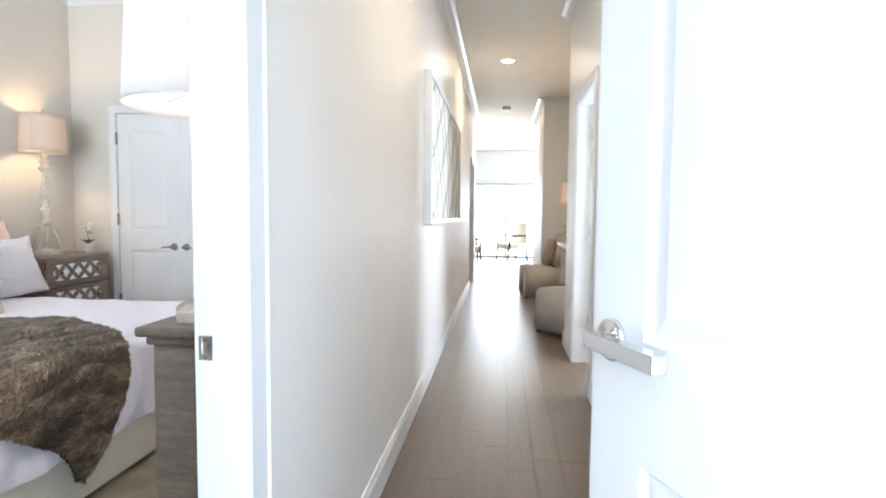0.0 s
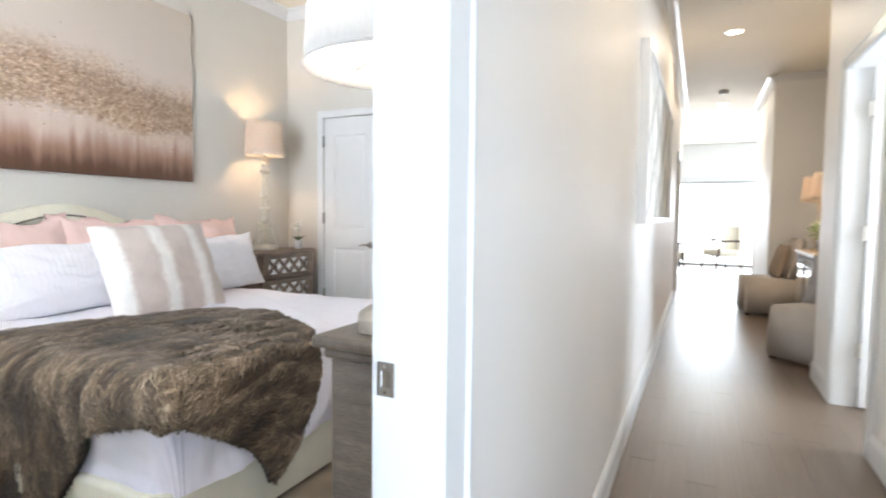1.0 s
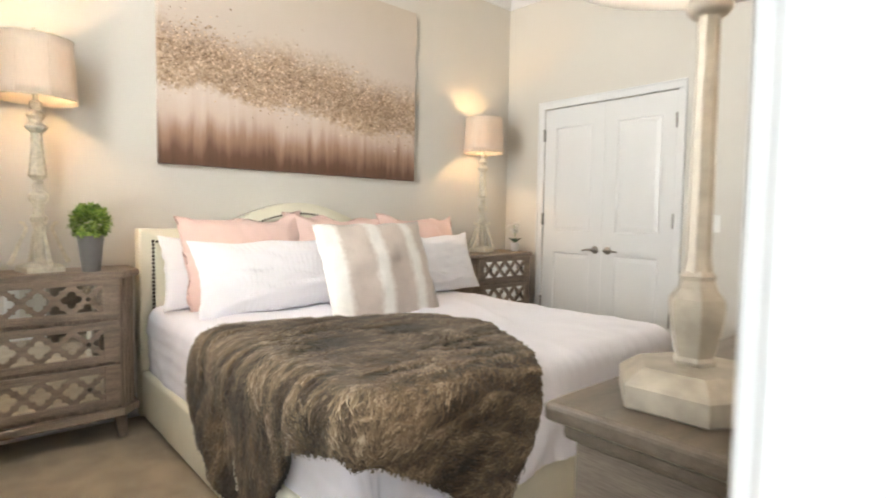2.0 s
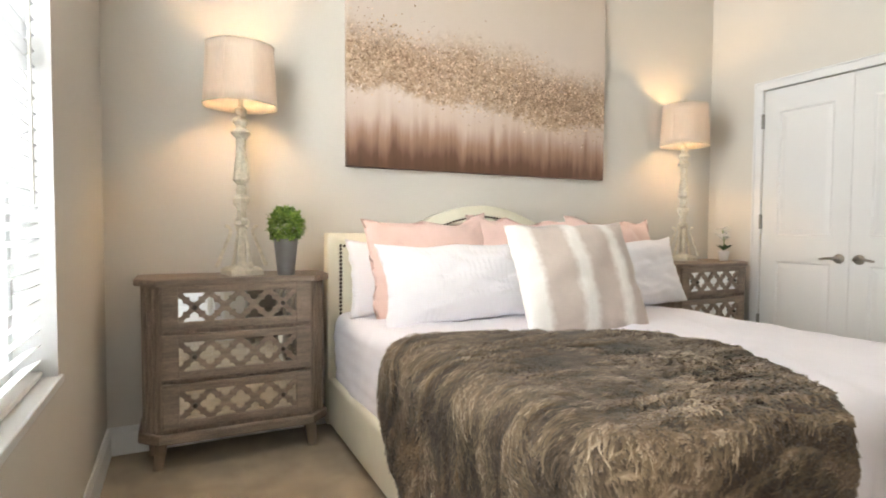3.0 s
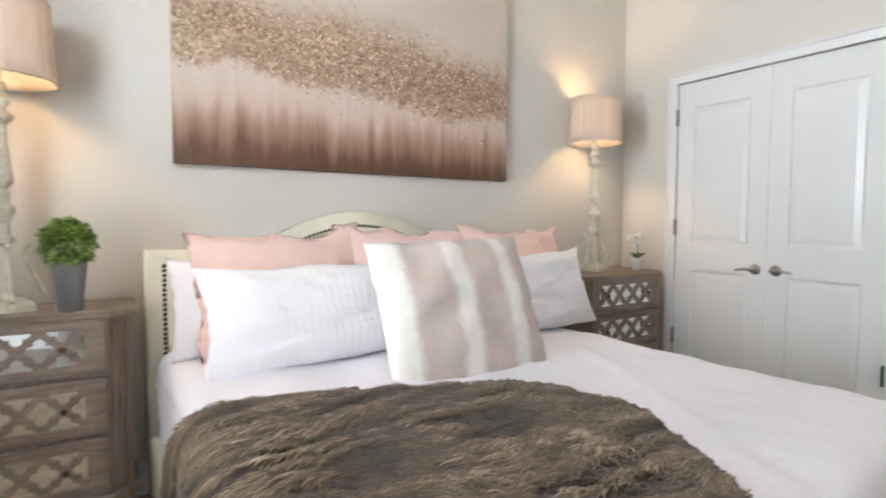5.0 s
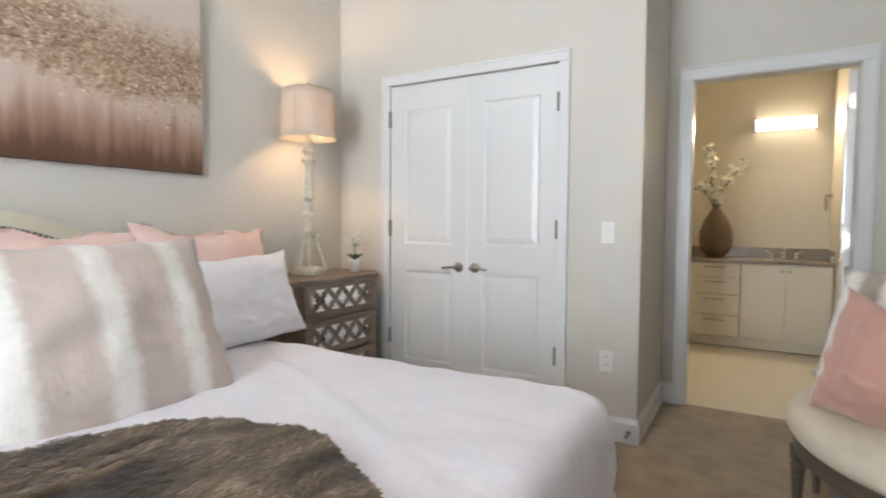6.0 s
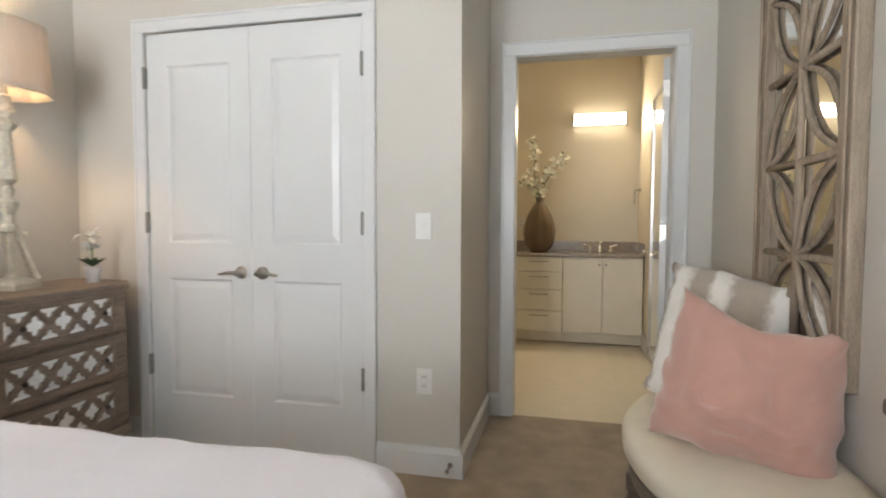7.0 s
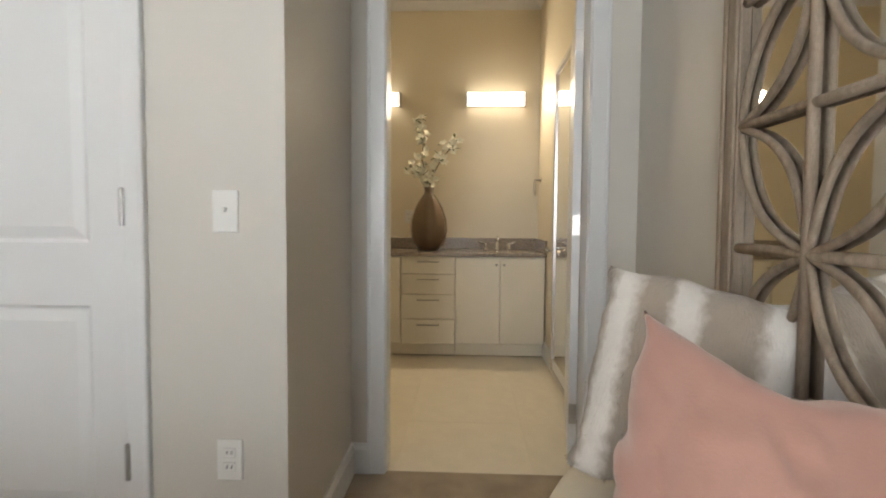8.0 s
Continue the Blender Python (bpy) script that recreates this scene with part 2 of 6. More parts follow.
# small room behind the hall's side door; its unseen window opening is added round the lamp
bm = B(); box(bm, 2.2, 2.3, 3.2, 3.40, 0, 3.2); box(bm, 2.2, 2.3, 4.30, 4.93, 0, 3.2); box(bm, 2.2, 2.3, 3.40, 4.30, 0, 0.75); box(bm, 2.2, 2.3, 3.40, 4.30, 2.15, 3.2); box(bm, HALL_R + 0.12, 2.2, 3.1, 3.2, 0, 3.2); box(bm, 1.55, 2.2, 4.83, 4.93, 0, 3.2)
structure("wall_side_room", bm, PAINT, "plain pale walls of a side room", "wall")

# ceilings
bm = B(); box(bm, WEST, EAST, 0.0, BATHW, CEILING, CEILING + 0.1)
structure("ceiling", bm, CEIL, "cream painted bedroom ceiling", "ceiling")
bm = B(); box(bm, WEST, EAST, BATHW + 0.12, BATH_N, BATH_C, BATH_C + 0.1)
structure("ceiling_bath", bm, CEIL, "cream painted bathroom ceiling", "ceiling")
bm = B(); box(bm, EAST, 2.3, 0.0, 10.6, HALL_C, HALL_C + 0.1); box(bm, -2.6, 3.5, 10.6, FAR + 0.12, HALL_C, HALL_C + 0.1)
structure("ceiling_hall", bm, CEIL, "cream painted hall ceiling", "ceiling")

# floors
bm = B(); box(bm, WEST, EAST, 0.1, BATHW + 0.02, -0.1, 0.0)
structure("floor", bm, CARPET, "beige-brown cut-pile bedroom carpet", "carpet")
bm = B(); box(bm, WEST, EAST, BATHW + 0.02, BATH_N, -0.1, -0.012)
bath_floor = structure("floor_bath", bm, GROUT, "cream tiled bathroom floor", "floor")
bm = B(); box(bm, EAST, 3.5, -0.3, 10.6, -0.1, -0.012); box(bm, -2.6, 3.5, 10.6, FAR + 0.12, -0.1, -0.012)
hall_floor = structure("floor_hall", bm, mat("floor_gap", (0.14, 0.105, 0.077), 0.8), "grey-brown wood plank hall floor", "floor")


# ---- trim ----
def base_run(bm, x0, y0, x1, y1, side, h=0.13, t=0.016):
    """Baseboard along a wall from one point to another; side +1 lies on its left."""
    d = Vector((x1 - x0, y1 - y0)).normalized()
    n = Vector((-d.y, d.x)) * side
    prof = [(0, 0), (t, 0), (t, h - 0.025), (t * 0.55, h - 0.008), (t * 0.45, h), (0, h)]
    ends = []
    for px, py in ((x0, y0), (x1, y1)):
        ends.append([bm.verts.new((px + n.x * a, py + n.y * a, b)) for a, b in prof])
    k = len(prof)
    for i in range(k):
        bm.faces.new((ends[0][i], ends[0][(i + 1) % k], ends[1][(i + 1) % k], ends[1][i]))
    bm.faces.new(ends[0]); bm.faces.new(ends[1][::-1])


def crown_run(bm, x0, y0, x1, y1, side, zc, s=0.085):
    d = Vector((x1 - x0, y1 - y0)).normalized()
    n = Vector((-d.y, d.x)) * side
    prof = [(0, 0), (0, -s), (0.012, -s), (0.016, -s * 0.82), (s * 0.35, -s * 0.55), (s * 0.62, -s * 0.25), (s * 0.82, -0.016), (s, -0.012), (s, 0)]
    ends = []
    for px, py in ((x0, y0), (x1, y1)):
        ends.append([bm.verts.new((px + n.x * a, py + n.y * a, zc - 0.001 + b)) for a, b in prof])
    k = len(prof)
    for i in range(k):
        bm.faces.new((ends[0][i], ends[0][(i + 1) % k], ends[1][(i + 1) % k], ends[1][i]))
    bm.faces.new(ends[0]); bm.faces.new(ends[1][::-1])


def trim(name, runs, label, crown=None, h=0.13):
    bm = B()
    for r in runs:
        if crown:
            crown_run(bm, *r, crown)
        else:
            base_run(bm, *r, h=h)
    structure(name, bm, TRIM, label, "crown moulding" if crown else "baseboard")


trim("baseboard_bedroom", [(WEST, SOUTH, WEST, NORTH, -1), (WEST, SOUTH, -1.25, SOUTH, 1), (WEST, NORTH, CL0 - 0.06, NORTH, -1),
                           (CL1 + 0.06, NORTH, CORNER, NORTH, -1), (CORNER, NORTH - 0.016, CORNER, BATHW, -1),
                           (CORNER, BATHW, BD0 - 0.065, BATHW, -1), (BD1 + 0.065, BATHW, EAST, BATHW, -1), (EAST, D1 + 0.10, EAST, BATHW, 1)],
     "white painted wooden baseboard")
trim("baseboard_hall", [(HALL_L, D1 + 0.10, HALL_L, 8.72, -1), (HALL_L, 9.68, HALL_L, 10.6, -1), (HALL_R, 0.12, HALL_R, 3.56, 1), (HALL_R, 4.485, HALL_R, 5.05, 1),
                        (HALL_R + 0.03, 8.5, HALL_R + 0.03, 10.6, 1), (1.43, 5.05, 1.43, 8.5, 1), (0.845, 8.5, 1.43, 8.5, -1)],
     "white painted wooden baseboard in the hall")
trim("baseboard_bath", [(BATH_E, BATHW + 0.12, BATH_E, BATH_N, 1)], "white painted baseboard in the bathroom")
trim("trim_crown_bedroom", [(WEST, SOUTH, WEST, NORTH, -1), (WEST, SOUTH, EAST, SOUTH, 1), (WEST, NORTH, CORNER, NORTH, -1), (CORNER, NORTH, CORNER, BATHW, -1),
                            (CORNER, BATHW, EAST, BATHW, -1), (EAST, 0.12, EAST, BATHW, 1)], "white crown moulding", crown=CEILING)
trim("trim_crown_bath", [(WEST, BATH_N, BATH_E, BATH_N, -1), (BATH_E, BATHW + 0.12, BATH_E, BATH_N, 1)], "white crown moulding in the bathroom", crown=BATH_C)
trim("trim_crown_hall", [(HALL_L, 0.12, HALL_L, 10.6, -1), (HALL_R, 0.12, HALL_R, 5.05, 1), (HALL_R + 0.03, 8.5, HALL_R + 0.03, 10.6, 1), (0.845, 8.5, 1.43, 8.5, -1), (1.43, 5.05, 1.43, 8.5, 1)],
     "white crown moulding in the hall", crown=HALL_C)


def casing(name, axis, at, a0, a1, top, side, label, w=0.062, t=0.017, z0=0.0, reveal=0.005, bottom=False):
    """Flat door trim on a wall face: axis is the way the wall runs, at its face, side the way the trim stands out."""
    bm = B()
    lo, hi = sorted((at, at + side * t))
    lo2, hi2 = sorted((at, at + side * (t + 0.006)))
    bars = [(a0 - reveal - w + 0.004, a0 - reveal, z0, top + reveal), (a1 + reveal, a1 + reveal + w - 0.004, z0, top + reveal), (a0 - reveal - w + 0.004, a1 + reveal + w - 0.004, top + reveal, top + reveal + w - 0.004)]
    outer = [(a0 - reveal - w, a0 - reveal - w + 0.014, z0, top + reveal + w - 0.014), (a1 + reveal + w - 0.014, a1 + reveal + w, z0, top + reveal + w - 0.014), (a0 - reveal - w, a1 + reveal + w, top + reveal + w - 0.014, top + reveal + w)]
    for rows, l, h in ((bars, lo, hi), (outer, lo2, hi2)):
        for p, q, r, s in rows:
            if axis == "y":
                box(bm, l, h, p, q, r, s, 0.003)
            else:
                box(bm, p, q, l, h, r, s, 0.003)
    return structure(name, bm, TRIM, label, "door trim")


casing("trim_closet", "x", NORTH, CL0, CL1, CLZ, -1, "white closet door trim", reveal=-0.001)
casing("trim_bath_door", "x", BATHW, BD0, BD1, BDZ, -1, "white bathroom door trim", w=0.075)
casing("trim_bedroom_door", "y", HALL_L, D0, D1, 2.06, 1, "white bedroom door trim", w=0.088)
casing("trim_bedroom_door_inside", "y", EAST, D0, D1, 2.06, -1, "white bedroom door trim", w=0.088)
casing("trim_side_door", "y", HALL_R, 3.62, 4.42, 2.06, -1, "white side room door trim", w=0.065)
casing("trim_glass_door", "x", FAR, -0.55, 1.25, 2.08, -1, "white trim round the glass door", w=0.10)
casing("trim_far_door", "y", HALL_L, 8.78, 9.62, 2.04, 1, "white door trim in the hall", w=0.06)


def jamb(name, x0, x1, y0, y1, top, t, label, axis):
    bm = B()
    if axis == "y":   # opening runs along y
        box(bm, x0, x1, y1, y1 + t, 0, top + t, 0.002); box(bm, x0, x1, y0 - t, y0, 0, top + t, 0.002); box(bm, x0, x1, y0, y1, top, top + t, 0.002)
    else:
        box(bm, x0 - t, x0, y0, y1, 0, top + t, 0.002); box(bm, x1, x1 + t, y0, y1, 0, top + t, 0.002); box(bm, x0, x1, y0, y1, top, top + t, 0.002)
    return structure(name, bm, TRIM, label, "door jamb")


jamb("jamb_bedroom", EAST - 0.003, HALL_L + 0.003, D0, D1, 2.06, 0.02, "white painted bedroom door jamb", "y")
jamb("jamb_bath", BD0, BD1, BATHW - 0.003, BATHW + 0.123, BDZ, 0.02, "white painted bathroom door jamb", "x")
jamb("jamb_side", HALL_R - 0.003, HALL_R + 0.123, 3.62, 4.42, 2.06, 0.02, "white painted side door jamb", "y")


# ---- soft forms ----
def cushion(w, h, t, seed=0, n=30, pinch=0.10, flange=0.0, sag=0.0, crease=0.0, wave=0.0, pleat=0.0, dent=0.0):
    """A stuffed pillow that stands in the plane of local y and z with its foot at z 0; x is its thickness."""
    bm = bmesh.new()
    grid = {}
    for sgn in (1, -1):
        for i in range(n + 1):
            for j in range(n + 1):
                u, v = 2 * i / n - 1, 2 * j / n - 1
                edge = i in (0, n) or j in (0, n)
                if edge and sgn < 0:
                    continue
                fl = 1 - flange
                uu, vv = min(1, abs(u) / fl), min(1, abs(v) / fl)
                d = max(0.0, (1 - uu ** 2.6)) ** 0.55 * max(0.0, (1 - vv ** 2.6)) ** 0.55
                px = u * w / 2 * (1 - pinch * (1 - v * v) * 0.7)
                pz = v * h / 2 * (1 - pinch * (1 - u * u) * 0.7)
                nz = noise.noise(Vector((u * 2.2 + seed * 3.1, v * 2.2, seed + sgn * 2.0)))
                n2 = noise.noise(Vector((u * 5.0 + seed, v * 5.0, seed * 2.0 + sgn)))
                fold = max(0.0, 1 - 9 * abs(noise.noise(Vector((u * 1.3 + 0.8 * v, v * 1.1 - u * 0.5, seed * 1.7)))))
                th = sgn * d * t / 2 * (1 + 0.22 * nz + 0.09 * n2 - crease * fold)
                pz += 0.018 * nz - sag * d * (1 - abs(v))
                pz -= dent * h * max(0.0, v) ** 2 * (1 - u * u)
                rim = max(abs(u), abs(v)) ** 6
                pz += wave * rim * noise.noise(Vector((u * 2.6 + seed * 1.9, v * 2.6, 5.0 + seed))) * (0.3 + 0.7 * (v > 0))
                px += wave * rim * 0.7 * noise.noise(Vector((u * 2.3, v * 2.3 + seed * 1.3, 8.0 + seed)))
                if pleat and -0.62 < u < 0.55:
                    th_p = pleat * math.sin(2 * math.pi * u * w / 2 / 0.033) * min(1.0, d * 3)
                else:
                    th_p = 0.0
                ruff = flange * 0.25 * math.sin(9 * u + 7 * v + seed) * t if flange and d < 0.02 else 0
                grid[sgn, i, j] = bm.verts.new((th + ruff + sgn * th_p, px + 0.010 * n2, pz + h / 2))
    for sgn in (1, -1):
        for i in range(n):
            for j in range(n):
                q = []
                for a, b in ((i, j), (i + 1, j), (i + 1, j + 1), (i, j + 1)):
                    q.append(grid.get((sgn, a, b)) or grid[1, a, b])
                bm.faces.new(q if sgn > 0 else q[::-1])
    return bm


def pillow(label, m, w, h, t, material, seed, group, **kw):
    ob = mesh_ob("pillow", cushion(w, h, t, seed, **kw), material, smooth=True)
    ob.matrix_basis = m
    return tagged(ob, label, "pillow", group)


def fuzz(ob, n, ln, seed, material):
    """Short pile on a pillow, as one part."""
    rng = random.Random(seed)
    me = ob.data
    polys = [p for p in me.polygons]
    vs, fs = [], []
    for _ in range(n):
        p = polys[rng.randrange(len(polys))]
        a, b, c, d = [me.vertices[i].co for i in p.vertices]
        u, v = rng.random(), rng.random()
        q = a.lerp(b, u).lerp(d.lerp(c, u), v)
        up = p.normal
        way = (Vector((rng.gauss(0, 0.5), rng.gauss(0, 0.6), -1.0 + rng.gauss(0, 0.5))) + up * 0.5).normalized()
        e = q + way * ln * rng.uniform(0.5, 1.2)
        side = way.cross(up).normalized() * 0.0013
        k = len(vs)
        vs += [q - side, q + side, e]
        fs.append((k, k + 1, k + 2))
    m2 = bpy.data.meshes.new("pile")
    m2.from_pydata([tuple(v) for v in vs], [], fs)
    m2.materials.append(material)
    pile = new("pile", m2)
    pile.parent = ob
    tagged(pile, "short soft pile", kind="stuff")


def striped(name, stops, axis="Y", hairy=0.004):
    """Fur with soft stripes across one local axis; stops: place, colour."""
    m = mat(name, (0.7, 0.62, 0.52), 0.9, bump=hairy, bscale=120, sheen=0.4, stretch=(1.0, 1.6, 0.35))
    N, L = m.node_tree.nodes, m.node_tree.links
    tc = N.new("ShaderNodeTexCoord")
    sep = N.new("ShaderNodeSeparateXYZ")
    L.new(tc.outputs["Object"], sep.inputs[0])
    ns = N.new("ShaderNodeTexNoise")
    ns.inputs["Scale"].default_value = 34
    L.new(tc.outputs["Object"], ns.inputs["Vector"])
    ad = N.new("ShaderNodeMath")
    ad.operation = "MULTIPLY_ADD"
    ad.inputs[1].default_value = 0.035
    L.new(ns.outputs["Fac"], ad.inputs[0])
    L.new(sep.outputs[axis], ad.inputs[2])
    mr = N.new("ShaderNodeMapRange")
    mr.inputs["From Min"].default_value, mr.inputs["From Max"].default_value = -0.33, 0.36
    L.new(ad.outputs[0], mr.inputs["Value"])
    rp = N.new("ShaderNodeValToRGB")
    el = rp.color_ramp.elements
    el[0].position, el[0].color = stops[0][0], (*stops[0][1], 1)
    el[1].position, el[1].color = stops[-1][0], (*stops[-1][1], 1)
    for p, c in stops[1:-1]:
        el.new(p).color = (*c, 1)
    L.new(mr.outputs[0], rp.inputs["Fac"])
    mx = N.new("ShaderNodeMix")
    mx.data_type, mx.blend_type = "RGBA", "MULTIPLY"
    mx.inputs["Factor"].default_value = 0.2
    n3 = N.new("ShaderNodeTexNoise")
    n3.inputs["Scale"].default_value = 16
    L.new(tc.outputs["Object"], n3.inputs["Vector"])
    L.new(rp.outputs["Color"], mx.inputs[6])
    L.new(n3.outputs["Fac"], mx.inputs[7])
    L.new(mx.outputs[2], N["Principled BSDF"].inputs["Base Color"])
    return m


CREAM, TAUPE = (0.90, 0.86, 0.81), (0.60, 0.50, 0.44)
STRIPED = striped("striped_faux_fur", [(0.0, CREAM), (0.14, CREAM), (0.19, TAUPE), (0.38, TAUPE), (0.43, CREAM), (0.49, CREAM), (0.54, TAUPE), (0.71, TAUPE), (0.76, CREAM), (0.81, CREAM), (0.86, TAUPE), (1.0, TAUPE)])

# ---- bed ----
BL, BR, BF = 1.435, 3.30, -1.435      # outer faces of the rails
MZ = 0.62
bed = thing("bed", "ivory upholstered king bed with an arched nail-trimmed headboard", "bed")


def arch(y, inset=0.0):
    """Height of the headboard's top edge."""
    u = abs(y - (BL + BR) / 2)
    flat = 1.035
    if u < 0.62:
        return flat + 0.165 * (0.5 + 0.5 * math.cos(math.pi * u / 0.62)) ** 0.8 - inset
    return flat - inset


def headshape(x0, x1, inset, zb, bev):
    bm = B()
    ys = [BL + inset + (BR - BL - 2 * inset) * i / 48 for i in range(49)]
    outline = [(y, arch(y, inset)) for y in ys] + [(ys[-1], zb), (ys[0], zb)]
    a = [bm.verts.new((x0, y, z)) for y, z in outline]
    b = [bm.verts.new((x1, y, z)) for y, z in outline]
    k = len(outline)
    f1 = bm.faces.new(a)
    f2 = bm.faces.new(b[::-1])
    for i in range(k):
        bm.faces.new((a[i], b[i], b[(i + 1) % k], a[(i + 1) % k]))
    bmesh.ops.bevel(bm, geom=list(f1.edges) + list(f2.edges), offset=bev, segments=3, profile=0.6, affect="EDGES")
    return bm


part("headboard_frame", headshape(WEST + 0.012, WEST + 0.10, 0.0, 0.02, 0.016), IVORY, bed, smooth=True)
part("headboard_panel", headshape(WEST + 0.09, WEST + 0.112, 0.075, 0.25, 0.012), IVORY, bed, smooth=True)
bm = B()
pts = [(BL + 0.068, 0.45 + 0.02 * i) for i in range(27)] + [(BL + 0.068 + (BR - BL - 0.136) * i / 88, arch(BL + 0.068 + (BR - BL - 0.136) * i / 88, 0.068)) for i in range(89)] + [(BR - 0.068, 0.97 - 0.02 * i) for i in range(27)]
for y, z in pts:
    bmesh.ops.create_icosphere(bm, subdivisions=1, radius=0.0085, matrix=Matrix.Translation((WEST + 0.105, y, z)))
part("nail_trim", bm, mat("aged_bronze", (0.08, 0.06, 0.045), 0.4, 0.8), bed, "dark bronze nail heads")
for y0, y1 in ((BL, BL + 0.045), (BR - 0.045, BR)):
    bm = B(); box(bm, WEST + 0.10, BF, y0, y1, 0.03, 0.275, 0.018, 3)
    part("side_rail", bm, IVORY, bed, smooth=True)
bm = B(); box(bm, BF - 0.045, BF + 0.004, BL - 0.004, BR + 0.004, 0.03, 0.275, 0.018, 3)
part("foot_rail", bm, IVORY, bed, smooth=True)
for x in (WEST + 0.2, BF - 0.12):
    for y in (BL + 0.1, BR - 0.1):
        bm = B(); box(bm, x - 0.03, x + 0.03, y - 0.03, y + 0.03, 0.0, 0.04, 0.004)
        part("foot", bm, DRESSER, bed)
bm = B(); box(bm, WEST + 0.115, BF - 0.07, BL + 0.06, BR - 0.06, 0.12, MZ - 0.03, 0.05, 3)
part("mattress", bm, SHEET, bed, "white mattress under the bedspread", smooth=True)

XF, YL, YR = BF + 0.010, BL + 0.035, BR + 0.006


def drape(x, y, top, xf, yl, yr, r, out=0.0):
    """Lays an unrolled sheet over the bed: past the foot and the sides it bends down."""
    dx = max(0.0, x - (xf - r))
    dy = (yl + r) - y if y < yl + r else (y - (yr - r) if y > yr - r else 0.0)
    sy = -1 if y < yl + r else 1
    dy = max(0.0, dy)
    d = math.hypot(dx, dy)
    if d < 1e-6:
        return Vector((x, y, top)), Vector((0, 0, 1))
    ux, uy = dx / d, sy * dy / d
    cx, cy = min(x, xf - r), min(max(y, yl + r), yr - r)
    a = min(d / r, math.pi / 2)
    run, drop = r * math.sin(a), r * (1 - math.cos(a)) + max(0.0, d - r * math.pi / 2)
    nrm = Vector((ux * math.sin(a), uy * math.sin(a), math.cos(a)))
    return Vector((cx + ux * run, cy + uy * run, top - drop)), nrm


bm = B()
nx, ny = 110, 130
x0, x1, y0, y1 = WEST + 0.115, XF + 0.335, YL - 0.33, YR + 0.335
vs = []
for i in range(nx + 1):
    row = []
    for j in range(ny + 1):
        x, y = x0 + (x1 - x0) * i / nx, y0 + (y1 - y0) * j / ny
        p, nrm = drape(x, y, MZ, XF, YL, YR, 0.075)
        q = Vector((x, y, 0))
        amp = 0.12 + 0.88 * min(1, max(0, (MZ - p.z) / 0.2))
        h = 0.010 * noise.noise(q * 3.1) + 0.006 * noise.noise(q * 9.0) + amp * 0.0030 * math.sin(y * 230 + 1.5 * noise.noise(q * 4))
        h += 0.010 * max(0.0, 1 - abs(noise.noise(Vector((x * 1.7 + y * 2.3, y * 1.1, 4.2)))) * 7)
        p += nrm * h
        low = min(1, max(0, (MZ - p.z) / 0.34))
        if y > YL + 0.1:
            p += Vector((nrm.x, nrm.y, 0)) * low * (0.022 + 0.016 * math.sin(x * 23 + y * 19))
        p.z = max(p.z, 0.252)
        row.append(bm.verts.new(p))
    vs.append(row)
for i in range(nx):
    for j in range(ny):
        bm.faces.new((vs[i][j], vs[i + 1][j], vs[i + 1][j + 1], vs[i][j + 1]))
tagged(mesh_ob("bedspread", bm, SHEET, smooth=True), "white ribbed cotton bedspread tucked over the mattress", "bedspread")

# throw: outline on the unrolled bedspread
TOP = MZ + 0.014
edge_pts = [(-2.55, 1.42), (-2.60, 1.28), (-2.46, 1.06), (-2.20, 0.93), (-1.92, 0.94), (-1.85, 1.04), (-1.78, 1.18), (-1.73, 1.28), (-1.60, 1.31), (-1.47, 1.34), (-1.34, 1.38),
            (-1.275, 1.52), (-1.19, 1.66), (-1.117, 1.77), (-1.03, 1.83), (-0.925, 1.90), (-0.975, 1.99), (-1.08, 2.08), (-1.23, 2.13), (-1.385, 2.18), (-1.50, 2.25), (-1.70, 2.38),
            (-1.93, 2.50), (-2.12, 2.47), (-2.29, 2.37), (-2.43, 2.05), (-2.55, 1.72)]


def inside(x, y, poly):
    hit = False
    for (ax, ay), (bx, by) in zip(poly, poly[1:] + poly[:1]):
        if (ay > y) != (by > y) and x < (bx - ax) * (y - ay) / (by - ay) + ax:
            hit = not hit
    return hit


def pelt(x, y):
    """Relief of the pile: long tufts that lie across the bed, finer locks between them."""
    w = 0.07 * noise.noise(Vector((x * 2.5, y * 2.5, 1.0))) + 0.018 * noise.noise(Vector((x * 9, y * 8, 5.0)))
    r1 = max(0.0, 1 - 1.7 * abs(noise.noise(Vector(((x + w) * 12, y * 2.6, 3.0)))))
    r2 = max(0.0, 1 - 1.5 * abs(noise.noise(Vector(((x + w) * 30, y * 11, 7.0)))))
    return 0.003 + 0.017 * r1 ** 1.4 + 0.011 * r2


def drop_fold(x, y, z):
    return 0.020 * math.sin(14 * x + 9 * y) * min(1, max(0, (TOP - z) / 0.2))


throw = thing("throw", "brown faux fur throw draped over the foot of the bed", "throw")
bm = B()
uvl = bm.loops.layers.uv.new("unrolled")
uvs_l = bm.loops.layers.uv.new("strand")
step = 0.009
cells, cache = [], {}
for i in range(-5, 205):
    for j in range(-5, 205):
        x, y = -2.70 + step * i, 0.80 + step * j
        if inside(x + step / 2, y + step / 2, edge_pts):
            cells.append((i, j))


